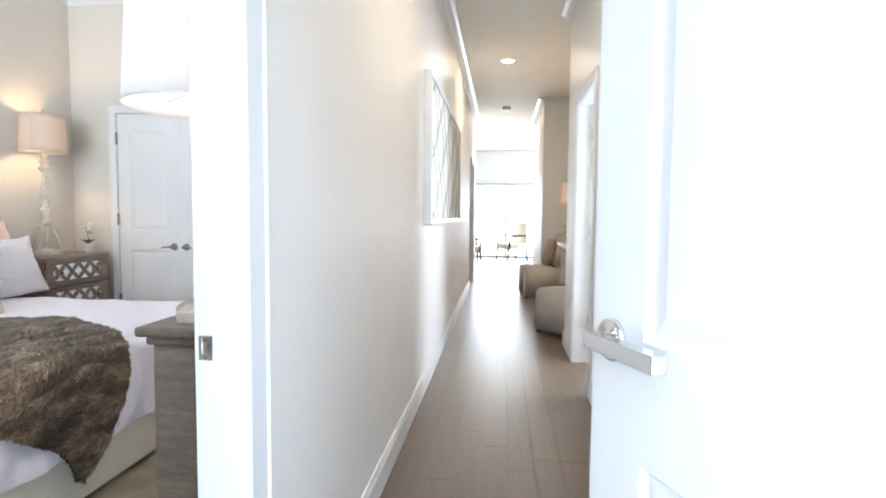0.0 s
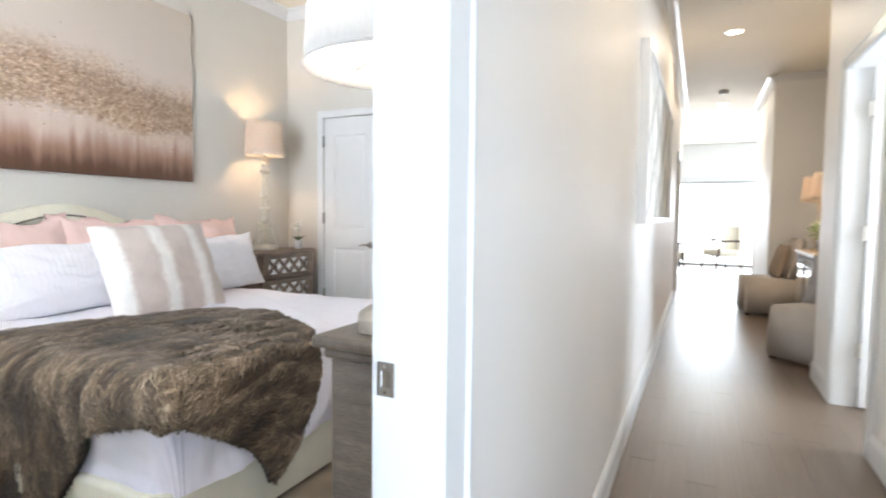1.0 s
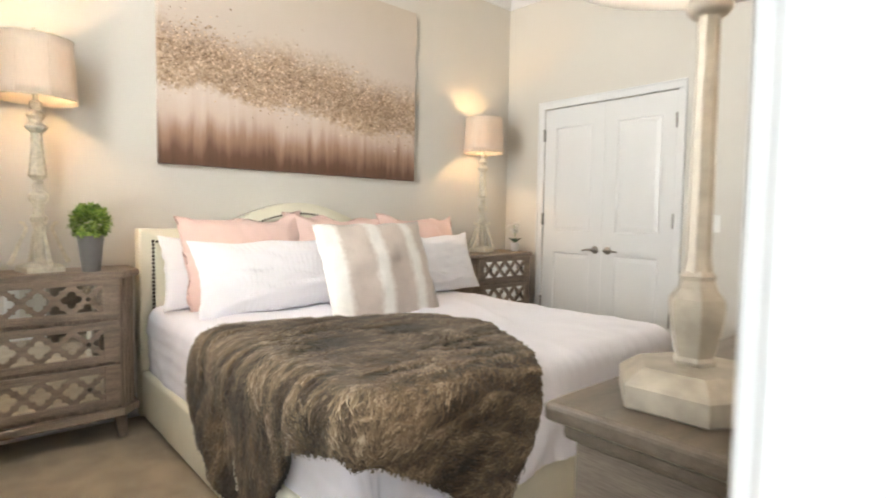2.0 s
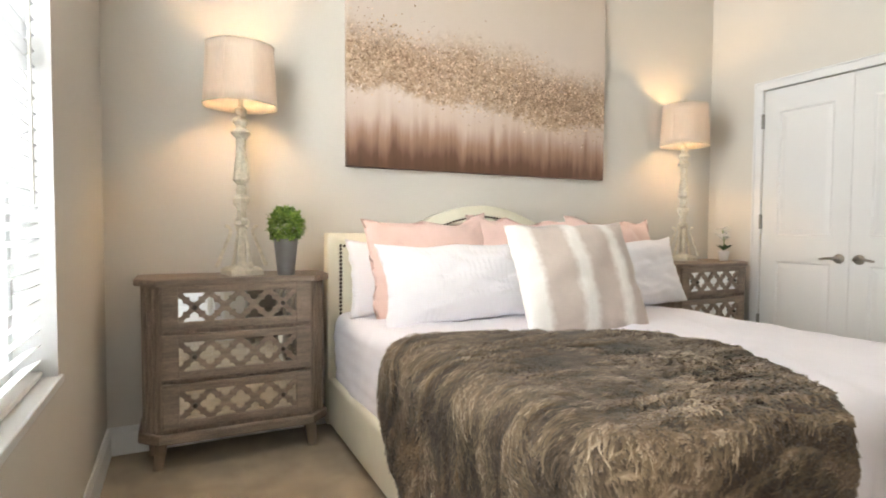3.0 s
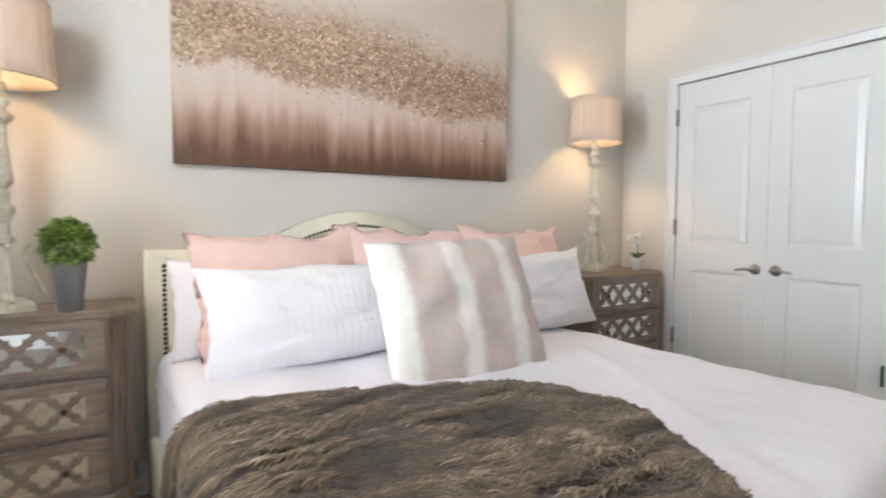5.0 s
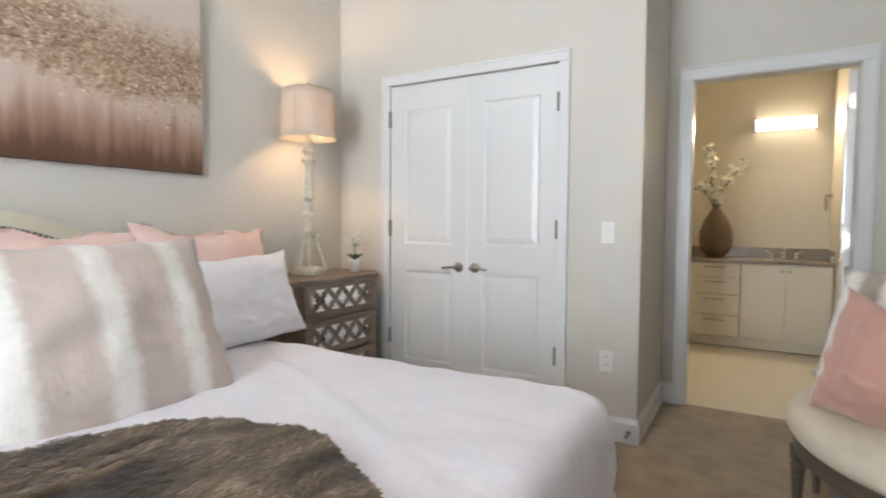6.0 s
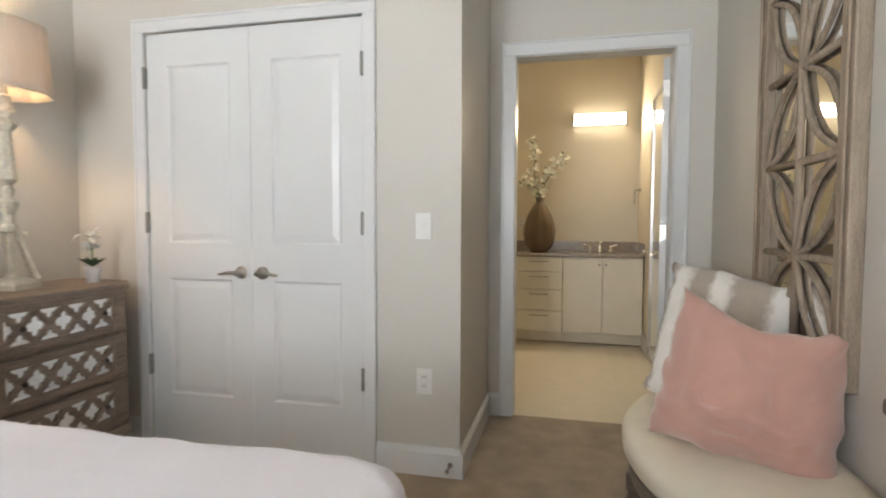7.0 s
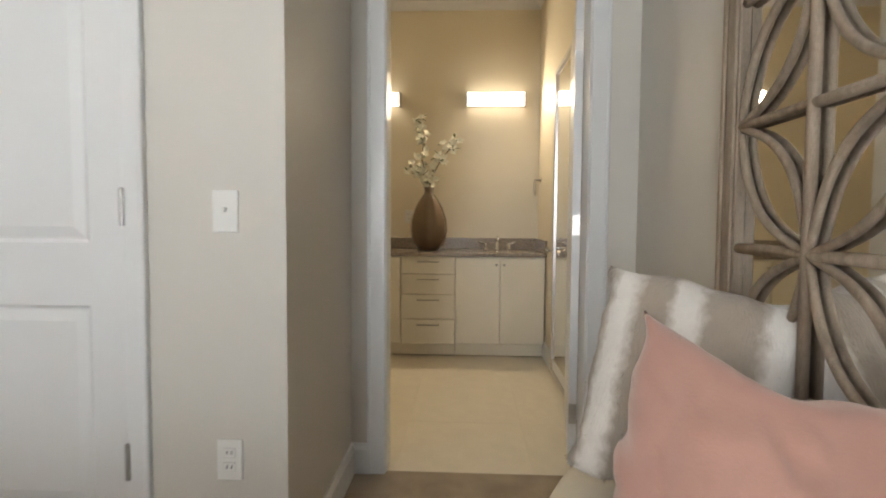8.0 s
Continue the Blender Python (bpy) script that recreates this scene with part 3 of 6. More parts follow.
def cloth(i, j, down=0.0):
    key = (i, j, down)
    if key not in cache:
        x, y = -2.70 + step * i, 0.80 + step * j
        p, nrm = drape(x, y, TOP, XF + 0.03, YL - 0.035, 9.0, 0.09)
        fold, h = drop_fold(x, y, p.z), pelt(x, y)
        # The second value colours by relief: hollows get their shade as a darker tone.
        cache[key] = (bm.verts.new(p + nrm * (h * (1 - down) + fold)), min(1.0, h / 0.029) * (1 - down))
    return cache[key]


for i, j in cells:
    for down in (0.0, 1.0):
        corners = ((i, j), (i + 1, j), (i + 1, j + 1), (i, j + 1)) if not down else ((i, j + 1), (i + 1, j + 1), (i + 1, j), (i, j))
        q = [cloth(a, b, down) for a, b in corners]
        f = bm.faces.new([v for v, h in q])
        for l, (a, b), (v, h) in zip(f.loops, corners, q):
            l[uvl].uv = (-2.70 + step * a, 0.80 + step * b)
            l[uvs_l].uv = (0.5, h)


def fur_material(name, ramp_cols, sx, sy):
    """Dark at the root, pale at the tip, in blotches along the lie of the hair; shade in the relief's hollows is in the
    colour too.
    """
    m = bpy.data.materials.new(name)
    m.use_nodes = True
    N, L = m.node_tree.nodes, m.node_tree.links
    b = N["Principled BSDF"]
    b.inputs["Roughness"].default_value = 0.7
    b.inputs["Sheen Weight"].default_value = 0.2
    uv, st = N.new("ShaderNodeUVMap"), N.new("ShaderNodeUVMap")
    uv.uv_map, st.uv_map = "unrolled", "strand"
    mp = N.new("ShaderNodeMapping")
    mp.inputs["Scale"].default_value = (sx, sy, 1)
    n1 = N.new("ShaderNodeTexNoise")
    n1.inputs["Scale"].default_value, n1.inputs["Detail"].default_value, n1.inputs["Distortion"].default_value = 1.0, 5, 1.3
    L.new(uv.outputs[0], mp.inputs[0])
    L.new(mp.outputs[0], n1.inputs["Vector"])
    big = N.new("ShaderNodeTexNoise")
    big.inputs["Scale"].default_value = 4.0
    L.new(uv.outputs[0], big.inputs["Vector"])
    geo = N.new("ShaderNodeNewGeometry")
    sep = N.new("ShaderNodeSeparateXYZ")
    L.new(st.outputs[0], sep.inputs[0])

    def add(a, k, c=None):
        n = N.new("ShaderNodeMath")
        n.operation = "MULTIPLY_ADD"
        n.inputs[1].default_value, n.inputs[2].default_value = k, 0.0
        L.new(a, n.inputs[0])
        if c is not None:
            L.new(c, n.inputs[2])
        return n.outputs[0]
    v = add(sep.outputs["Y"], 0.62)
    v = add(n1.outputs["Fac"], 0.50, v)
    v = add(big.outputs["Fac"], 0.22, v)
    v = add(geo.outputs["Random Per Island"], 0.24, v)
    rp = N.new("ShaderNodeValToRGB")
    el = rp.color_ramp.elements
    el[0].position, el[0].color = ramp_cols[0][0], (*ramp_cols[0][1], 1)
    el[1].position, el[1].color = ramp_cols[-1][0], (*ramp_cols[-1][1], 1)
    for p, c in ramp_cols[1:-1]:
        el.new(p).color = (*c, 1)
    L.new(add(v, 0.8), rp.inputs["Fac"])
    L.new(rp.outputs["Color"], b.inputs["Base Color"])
    return m


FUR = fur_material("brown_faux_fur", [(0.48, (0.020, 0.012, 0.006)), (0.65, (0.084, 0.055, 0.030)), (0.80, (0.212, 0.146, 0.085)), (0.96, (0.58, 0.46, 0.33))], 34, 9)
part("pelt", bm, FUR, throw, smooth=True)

rng = random.Random(5)
verts, faces, uvs, tips = [], [], [], []
for k_ in range(60000):
    tuft = k_ % 3 == 0
    i, j = cells[rng.randrange(len(cells))]
    x, y = -2.70 + step * (i + rng.random()), 0.80 + step * (j + rng.random())
    p, nrm = drape(x, y, TOP, XF + 0.03, YL - 0.035, 9.0, 0.09)
    h = pelt(x, y)
    fold = drop_fold(x, y, p.z)
    p = p + nrm * (h + fold - 0.004)
    ang = -1.5 + 1.3 * noise.noise(Vector((x * 6, y * 4, 9))) + rng.uniform(-0.45, 0.45) + (0.5 if x > XF - 0.1 else 0.0)
    ln = rng.uniform(0.035, 0.065) if tuft else rng.uniform(0.016, 0.038)
    if not inside(x + ln * math.cos(ang) * 1.2, y + ln * math.sin(ang) * 1.2, edge_pts):
        ln = 0.011
    q, n2 = drape(x + ln * math.cos(ang), y + ln * math.sin(ang), TOP, XF + 0.03, YL - 0.035, 9.0, 0.09)
    q = q + n2 * (h * 0.85 + fold + rng.uniform(-0.002, 0.010))
    side = (q - p).cross(nrm).normalized() * (rng.uniform(0.0022, 0.0042) if tuft else rng.uniform(0.0008, 0.0020))
    bend = side * rng.uniform(-2.2, 2.2)
    m1 = p.lerp(q, 0.36) + nrm * 0.007 + bend
    m2 = p.lerp(q, 0.70) + nrm * 0.006 - bend * 0.6
    k = len(verts)
    verts += [p - side * 0.5, p + side * 0.5, m1 + side, m1 - side, m2 + side * 0.7, m2 - side * 0.7, q]
    faces += [(k, k + 1, k + 2, k + 3), (k + 3, k + 2, k + 4, k + 5), (k + 5, k + 4, k + 6)]
    uvs += [(x, y)] * 11
    # Hair rooted in a hollow starts darker, with the shade in its colour.
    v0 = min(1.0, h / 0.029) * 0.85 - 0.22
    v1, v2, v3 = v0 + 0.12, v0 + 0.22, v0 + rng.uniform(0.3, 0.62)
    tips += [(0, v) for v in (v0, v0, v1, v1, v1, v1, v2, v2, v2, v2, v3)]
me = bpy.data.meshes.new("fur")
me.from_pydata([tuple(v) for v in verts], [], faces)
for lname, rows in (("unrolled", uvs), ("strand", tips)):
    me.uv_layers.new(name=lname).data.foreach_set("uv", [c for uv in rows for c in uv])
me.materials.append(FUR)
fur = new("fur", me)
fur.parent = throw
tagged(fur, "long brown pile of the throw", kind="stuff")

# pillows on the bed: foot on the mattress, leaning to the headboard
GP = "pillows on the bed"


def lean(x, y, z, tilt, turn=0, roll=0):
    return pose(x, y, z) @ pose(0, 0, 0, 0, 0, turn) @ pose(0, 0, 0, 0, -tilt, 0) @ pose(0, 0, 0, roll, 0, 0)


Z0 = MZ - 0.008
pillow("white cotton pillow standing against the headboard", lean(-3.28, 1.83, Z0, 14), 0.66, 0.40, 0.13, PILLOW_W, 1, GP)
pillow("white cotton pillow standing against the headboard", lean(-3.28, 2.95, Z0, 14), 0.66, 0.40, 0.13, PILLOW_W, 2, GP)
PINK_LINEN = mat("pink_linen", (0.80, 0.57, 0.51), 0.8, var=0.05, scale=6, bump=0.0015, bscale=90, sheen=0.3)
pillow("pale pink linen euro pillow with a flanged edge", lean(-3.14, 1.94, Z0, 15, 2, 2), 0.72, 0.535, 0.22, PINK_LINEN, 3, GP, flange=0.05, sag=0.12, pinch=0.06, crease=0.10, wave=0.03, n=40, dent=0.05)
pillow("pale pink linen euro pillow with a flanged edge", lean(-3.15, 2.49, Z0, 15, -2, -2), 0.70, 0.54, 0.21, PINK_LINEN, 4, GP, flange=0.05, sag=0.10, pinch=0.06, crease=0.10, wave=0.03, n=40, dent=0.05)
pillow("pale pink linen euro pillow with a flanged edge", lean(-3.14, 3.17, Z0, 16, 3, -1), 0.72, 0.545, 0.21, PINK_LINEN, 5, GP, flange=0.05, sag=0.09, pinch=0.06, crease=0.10, wave=0.03, n=40, dent=0.05)
pillow("white textured cotton king pillow", lean(-2.93, 2.00, Z0, 18, 1, 1), 0.90, 0.40, 0.18, PILLOW_W, 6, GP, n=120, pleat=0.0011, pinch=0.13)
pillow("white textured cotton king pillow", lean(-2.93, 3.02, Z0, 18, -2, 4), 0.90, 0.40, 0.18, PILLOW_W, 7, GP, n=120, pinch=0.11)
fuzzy = pillow("cream and taupe striped faux fur pillow", lean(-2.535, 2.41, Z0 - 0.042, 22, -2, 2), 0.68, 0.56, 0.18, STRIPED, 8, GP, pinch=0.05)
fuzz(fuzzy, 14000, 0.014, 3, STRIPED)


# ---- nightstands ----
FRET = {}


def fret_mesh(ow, oh):
    """A flat board pierced by rows of quatrefoils, full ones along the middle and halves above and below."""
    if (ow, oh) in FRET:
        return FRET[ow, oh]
    nx_, nz_ = 144, 36
    p = ow / 4
    dx, dz = ow / nx_, oh / nz_

    def hole(x, z):
        for k in range(-3, 4):
            for cx, cz in ((k * p, 0.0), ((k + 0.5) * p, oh / 2), ((k + 0.5) * p, -oh / 2)):
                u, v = abs(x - cx), abs(z - cz)
                if (u - 0.023) ** 2 + v * v < 0.0175 ** 2 or u * u + (v - 0.023) ** 2 < 0.0175 ** 2 or (u < 0.016 and v < 0.016):
                    return True
        return False
    bm = B()
    grid = {}

    def at(i, j):
        if (i, j) not in grid:
            grid[i, j] = bm.verts.new((-ow / 2 + dx * i, 0.0, -oh / 2 + dz * j))
        return grid[i, j]
    for i in range(nx_):
        for j in range(nz_):
            if not hole(-ow / 2 + dx * (i + 0.5), -oh / 2 + dz * (j + 0.5)):
                bm.faces.new((at(i, j), at(i + 1, j), at(i + 1, j + 1), at(i, j + 1)))
    bmesh.ops.smooth_vert(bm, verts=[v for v in bm.verts if v.is_boundary and abs(v.co.x) < ow / 2 - 1e-4 and abs(v.co.z) < oh / 2 - 1e-4], factor=0.5, use_axis_x=True, use_axis_z=True)
    out = bmesh.ops.extrude_face_region(bm, geom=list(bm.faces))
    bmesh.ops.translate(bm, vec=(0, 0.009, 0), verts=[v for v in out["geom"] if isinstance(v, bmesh.types.BMVert)])
    bmesh.ops.recalc_face_normals(bm, faces=bm.faces)
    me = bpy.data.meshes.new("fretwork")
    bm.to_mesh(me)
    bm.free()
    me.materials.append(DRIFT_H)
    FRET[ow, oh] = me
    return me


def nightstand(m, label, D=0.30):
    """Local: back on y 0, front towards -y, x along the width, centred."""
    t = thing("nightstand", label, "nightstand", "nightstands beside the bed", m)
    W, c = 0.795, 0.075

    def shape(g):
        return [(-W / 2 - g, 0.0), (-W / 2 - g, -D + c - g * 0.4), (-W / 2 + c - g * 0.4, -D - g), (W / 2 - c + g * 0.4, -D - g), (W / 2 + g, -D + c - g * 0.4), (W / 2 + g, 0.0)]
    z0, z1 = 0.125, 0.81
    bm = B(); prism(bm, shape(-0.004), z0 + 0.04, z1); part("body", bm, DRIFT, t)
    bm = B(); prism(bm, shape(0.022), z1, z1 + 0.03, 0.006, 2); part("top", bm, DRIFT_H, t)
    bm = B(); prism(bm, shape(0.014), z0, z0 + 0.045, 0.008, 2); part("plinth", bm, DRIFT_H, t)
    for sx in (-1, 1):
        for fy in (-D + 0.065, -0.05):
            bm = B()
            cx = sx * (W / 2 - (0.075 if fy < -0.1 else 0.05))
            a = [bm.verts.new((cx + dx * 0.028, fy + dy * 0.028, z0)) for dx, dy in ((-1, -1), (1, -1), (1, 1), (-1, 1))]
            b = [bm.verts.new((cx + dx * 0.018 + sx * 0.012, fy + dy * 0.018, 0.0)) for dx, dy in ((-1, -1), (1, -1), (1, 1), (-1, 1))]
            bm.faces.new(a); bm.faces.new(b[::-1])
            for k in range(4):
                bm.faces.new((a[k], b[k], b[(k + 1) % 4], a[(k + 1) % 4]))
            part("leg", bm, DRIFT, t)
        # fluted corner post on the chamfer
        bm = B()
        for k in range(3):
            u = 0.25 + 0.25 * k
            px, py = sx * (W / 2 - c * (1 - u)), -D + c * u
            box(bm, px - 0.006, px + 0.006, py - 0.006, py + 0.006, z0 + 0.05, z1 - 0.01, 0.003)
        part("fluting", bm, DRIFT, t)
    dw, dh = W - 2 * c - 0.02, 0.195
    fy = -D - 0.002
    for r in range(3):
        zc = z0 + 0.055 + 0.11 + r * 0.213
        d = tagged(new("drawer"))
        d.parent = t
        ow, oh = dw - 0.13, 0.125
        bm = B()
        for a in ((-dw / 2, -ow / 2, zc - dh / 2, zc + dh / 2), (ow / 2, dw / 2, zc - dh / 2, zc + dh / 2), (-ow / 2, ow / 2, zc - dh / 2, zc - oh / 2), (-ow / 2, ow / 2, zc + oh / 2, zc + dh / 2)):
            box(bm, a[0], a[1], fy - 0.014, fy + 0.004, a[2], a[3], 0.002)
        part("front", bm, DRIFT_H, d)
        bm = B(); box(bm, -ow / 2 - 0.004, ow / 2 + 0.004, fy - 0.004, fy, zc - oh / 2 - 0.004, zc + oh / 2 + 0.004)
        part("mirror_inlay", bm, MIRROR, d, "mirror glass behind the fretwork")
        n = 4
        p = ow / n
        fret = new("fretwork", fret_mesh(ow, oh))
        fret.parent = d
        fret.location = (0, fy - 0.012, zc)
        for k in (0, n - 1):
            cx = -ow / 2 + p * (k + 0.5)
            bm = B()
            bmesh.ops.create_uvsphere(bm, u_segments=10, v_segments=6, radius=0.0115, matrix=Matrix.Translation((cx, fy - 0.026, zc)))
            part("knob", bm, mat("dark_knob", (0.09, 0.075, 0.06), 0.4, 0.7) if "dark_knob" not in bpy.data.materials else bpy.data.materials["dark_knob"], d, smooth=True)
    return t


nightstand(pose(WEST + 0.022, 0.98, 0, 0, 0, 90), "weathered wood three-drawer nightstand with mirrored fretwork by the window")
nightstand(pose(WEST + 0.022, 3.985, 0, 0, 0, 90), "weathered wood three-drawer nightstand with mirrored fretwork by the closet", 0.40)


# ---- lamps ----
def shade_material(name, color, trans):
    m = bpy.data.materials.new(name)
    m.use_nodes = True
    N, L = m.node_tree.nodes, m.node_tree.links
    b = N["Principled BSDF"]
    b.inputs["Roughness"].default_value = 0.9
    tr = N.new("ShaderNodeBsdfTranslucent")
    mx = N.new("ShaderNodeMixShader")
    mx.inputs[0].default_value = trans
    w = N.new("ShaderNodeTexNoise")
    w.inputs["Scale"].default_value = 220
    rp = N.new("ShaderNodeValToRGB")
    rp.color_ramp.elements[0].color = (*[c * 0.86 for c in color], 1)
    rp.color_ramp.elements[1].color = (*color, 1)
    tc = N.new("ShaderNodeTexCoord")
    mp = N.new("ShaderNodeMapping")
    mp.inputs["Scale"].default_value = (1, 1, 0.12)
    L.new(tc.outputs["Object"], mp.inputs[0]); L.new(mp.outputs[0], w.inputs["Vector"])
    L.new(w.outputs["Fac"], rp.inputs["Fac"])
    L.new(rp.outputs[0], b.inputs["Base Color"]); L.new(rp.outputs[0], tr.inputs["Color"])
    L.new(b.outputs[0], mx.inputs[1]); L.new(tr.outputs[0], mx.inputs[2])
    L.new(mx.outputs[0], N["Material Output"].inputs[0])
    return m


SHADE = shade_material("linen_shade", (0.78, 0.68, 0.58), 0.35)
SHADE_W = shade_material("white_shade", (0.88, 0.87, 0.85), 0.5)
BULB = glow("bulb_glass", (1.0, 0.72, 0.42), 14)


def shade_mesh(r0, r1, z0, z1, panels=8, bow=0.0):
    bm = B()
    n = panels * 6
    rings = []
    for inner in (0, 1):
        for k in range(7):
            f = k / 6 if not inner else 1 - k / 6
            ring = []
            for i in range(n):
                a = 2 * math.pi * i / n
                r = r0 + (r1 - r0) * f - 0.003 * inner
                r *= 1 - bow * (1 - abs(math.cos(panels / 2 * a))) * 0.5
                ring.append(bm.verts.new((r * math.cos(a), r * math.sin(a), z0 + (z1 - z0) * f)))
            rings.append(ring)
    for a, b in zip(rings, rings[1:] + rings[:1]):
        for i in range(n):
            bm.faces.new((a[i], a[(i + 1) % n], b[(i + 1) % n], b[i]))
    return bm


def candle_lamp(x, y, z, turn, tall=1.0):
    t = thing("table_lamp", "cream distressed candlestick lamp with a lit linen shade", "lamp", "lamps beside the bed", pose(x, y, z, 0, 0, turn))
    bm = B(); lathe(bm, [(0.105, 0.0), (0.105, 0.022), (0.088, 0.034), (0.045, 0.045)], 4); part("base", bm, CREAMWOOD, t)
    prof = [(0.036, 0.045), (0.026, 0.06), (0.024, 0.225), (0.045, 0.235), (0.046, 0.252), (0.030, 0.265), (0.024, 0.30), (0.050, 0.335), (0.052, 0.355), (0.028, 0.375),
            (0.033, 0.40), (0.022, 0.42), (0.043, 0.435), (0.052, 0.445), (0.046, 0.465), (0.036, 0.53), (0.027, 0.585), (0.030, 0.60), (0.028, 0.635), (0.056, 0.655), (0.060, 0.665), (0.030, 0.682), (0.030, 0.695), (0.050, 0.712), (0.048, 0.722), (0.026, 0.74), (0.033, 0.75), (0.033, 0.775), (0.016, 0.785), (0.012, 0.83)]
    bm = B(); lathe(bm, [(0.76 * r, h) for r, h in prof], 8); part("post", bm, CREAMWOOD, t)
    for k in range(4):
        a = math.pi / 2 * k
        ca, sa = math.cos(a), math.sin(a)
        bm = B()
        pts = [(ca * r, sa * r, h) for r, h in ((0.118, 0.04), (0.108, 0.055), (0.095, 0.09), (0.075, 0.14), (0.055, 0.185), (0.05, 0.205), (0.062, 0.225), (0.075, 0.228))]
        tube(bm, pts, [0.011, 0.010, 0.008, 0.0075, 0.0075, 0.008, 0.009, 0.008], 6)
        part("scroll_leg", bm, CREAMWOOD, t)
    part("shade", shade_mesh(0.168, 0.152, 0.785, 1.060, 8, 0.08), SHADE, t, "tapered paneled linen shade", smooth=True)
    for k in range(8):
        a = math.pi * k / 4
        bm = B(); tube(bm, [(0.1685 * math.cos(a), 0.1685 * math.sin(a), 0.786), (0.1525 * math.cos(a), 0.1525 * math.sin(a), 1.059)], 0.0022, 5); part("shade_seam", bm, SHADE, t)
    for zz, r in ((0.786, 0.168), (1.059, 0.152)):
        bm = B()
        for k in range(48):
            a, b = 2 * math.pi * k / 48, 2 * math.pi * (k + 1) / 48
            ra, rb = (r * (1 - 0.04 * (1 - abs(math.cos(4 * q)))) for q in (a, b))
            tube(bm, [(ra * math.cos(a), ra * math.sin(a), zz), (rb * math.cos(b), rb * math.sin(b), zz)], 0.0035, 5)
        part("shade_trim", bm, CREAMWOOD, t)
    bm = B(); lathe(bm, [(0.004, 1.04), (0.007, 1.07), (0.010, 1.09), (0.006, 1.108)], 10); part("finial", bm, CREAMWOOD, t, smooth=True)
    bm = B(); lathe(bm, [(0.010, 0.83), (0.014, 0.86), (0.028, 0.90), (0.026, 0.93), (0.010, 0.945)], 12); b = part("bulb", bm, BULB, t, smooth=True)
    b.visible_shadow = False
    t.scale = (1, 1, tall)
    lamp("bedside_light", "POINT", pose(x, y, z + 0.92 * tall), 10.5, (1.0, 0.65, 0.35), 0.03)


candle_lamp(-3.38, 1.005, 0.841, 14)
candle_lamp(-3.39, 3.97, 0.841, 14, 1.035)


# ---- plants ----
LEAF = mat("box_leaf", (0.17, 0.31, 0.05), 0.5, var=0.3, scale=30)
LEAF2 = mat("box_leaf_light", (0.40, 0.55, 0.13), 0.5, var=0.3, scale=30)


def leaf(bm, p, d, up, ln, wd):
    d = d.normalized()
    s = d.cross(up)
    s = s.normalized() if s.length > 1e-4 else Vector((1, 0, 0))
    n = s.cross(d)
    a, b, c, e = p, p + d * ln * 0.45 + s * wd / 2 + n * ln * 0.08, p + d * ln, p + d * ln * 0.45 - s * wd / 2 + n * ln * 0.08
    v = [bm.verts.new(q) for q in (a, b, c, e)]
    bm.faces.new((v[0], v[1], v[2])); bm.faces.new((v[0], v[2], v[3]))


def topiary(x, y, z):
    t = thing("potted_plant", "round green boxwood topiary in a tapered grey metal pot", "plant", m=pose(x, y, z))
    bm = B(); lathe(bm, [(0.037, 0.0), (0.039, 0.004), (0.055, 0.165), (0.057, 0.17), (0.050, 0.17), (0.048, 0.15)], 28)
    part("pot", bm, mat("grey_pot", (0.20, 0.20, 0.20), 0.4, 0.3, var=0.08), t, smooth=True)
    rng = random.Random(2)
    for name, mt, n in (("foliage", LEAF, 900), ("bright_foliage", LEAF2, 700)):
        bm = B()
        for _ in range(n):
            d = Vector((rng.gauss(0, 1), rng.gauss(0, 1), rng.gauss(0, 1))).normalized()
            r = 0.084 * rng.uniform(0.45, 1.0) ** 0.5 * (1 + 0.30 * noise.noise(d * 3.5))
            leaf(bm, d * r * 0.9 + Vector((0, 0, 0.232)), d + Vector((rng.uniform(-1, 1), rng.uniform(-1, 1), rng.uniform(-0.6, 1))) * 0.8, Vector((0, 0, 1)), rng.uniform(0.018, 0.030), rng.uniform(0.013, 0.019))
        part(name, bm, mt, t)


topiary(-3.28, 1.19, 0.841)
t = thing("orchid", "small white orchid in a white ceramic pot on the nightstand", "plant", m=pose(-3.28, 4.265, 0.841) @ Matrix.Scale(1.3, 4))
bm = B(); lathe(bm, [(0.020, 0), (0.028, 0.05), (0.030, 0.055), (0.024, 0.055)], 16); part("pot", bm, TRIM, t, smooth=True)
bm = B()
rng = random.Random(4)
for k in range(9):
    a = 0.7 * k
    leaf(bm, Vector((0, 0, 0.055)), Vector((math.cos(a), math.sin(a), 0.7)), Vector((0, 0, 1)), 0.06, 0.026)
part("leaves", bm, mat("dark_leaf", (0.03, 0.07, 0.02), 0.4), t)
bm = B(); tube(bm, [(0, 0, 0.05), (0.004, -0.004, 0.11), (0.0, -0.014, 0.17)], 0.0022, 5); part("stem", bm, LEAF, t)
bm = B()
for k in range(34):
    c = Vector((0, -0.012, 0.15)) + Vector((rng.uniform(-0.022, 0.022), rng.uniform(-0.022, 0.022), rng.uniform(-0.03, 0.04)))
    leaf(bm, c, Vector((rng.uniform(-1, 1), rng.uniform(-1, 1), rng.uniform(-0.5, 0.8))), Vector((0, 0, 1)), 0.034, 0.030)
part("blossoms", bm, mat("white_petal", (0.85, 0.84, 0.8), 0.6), t)


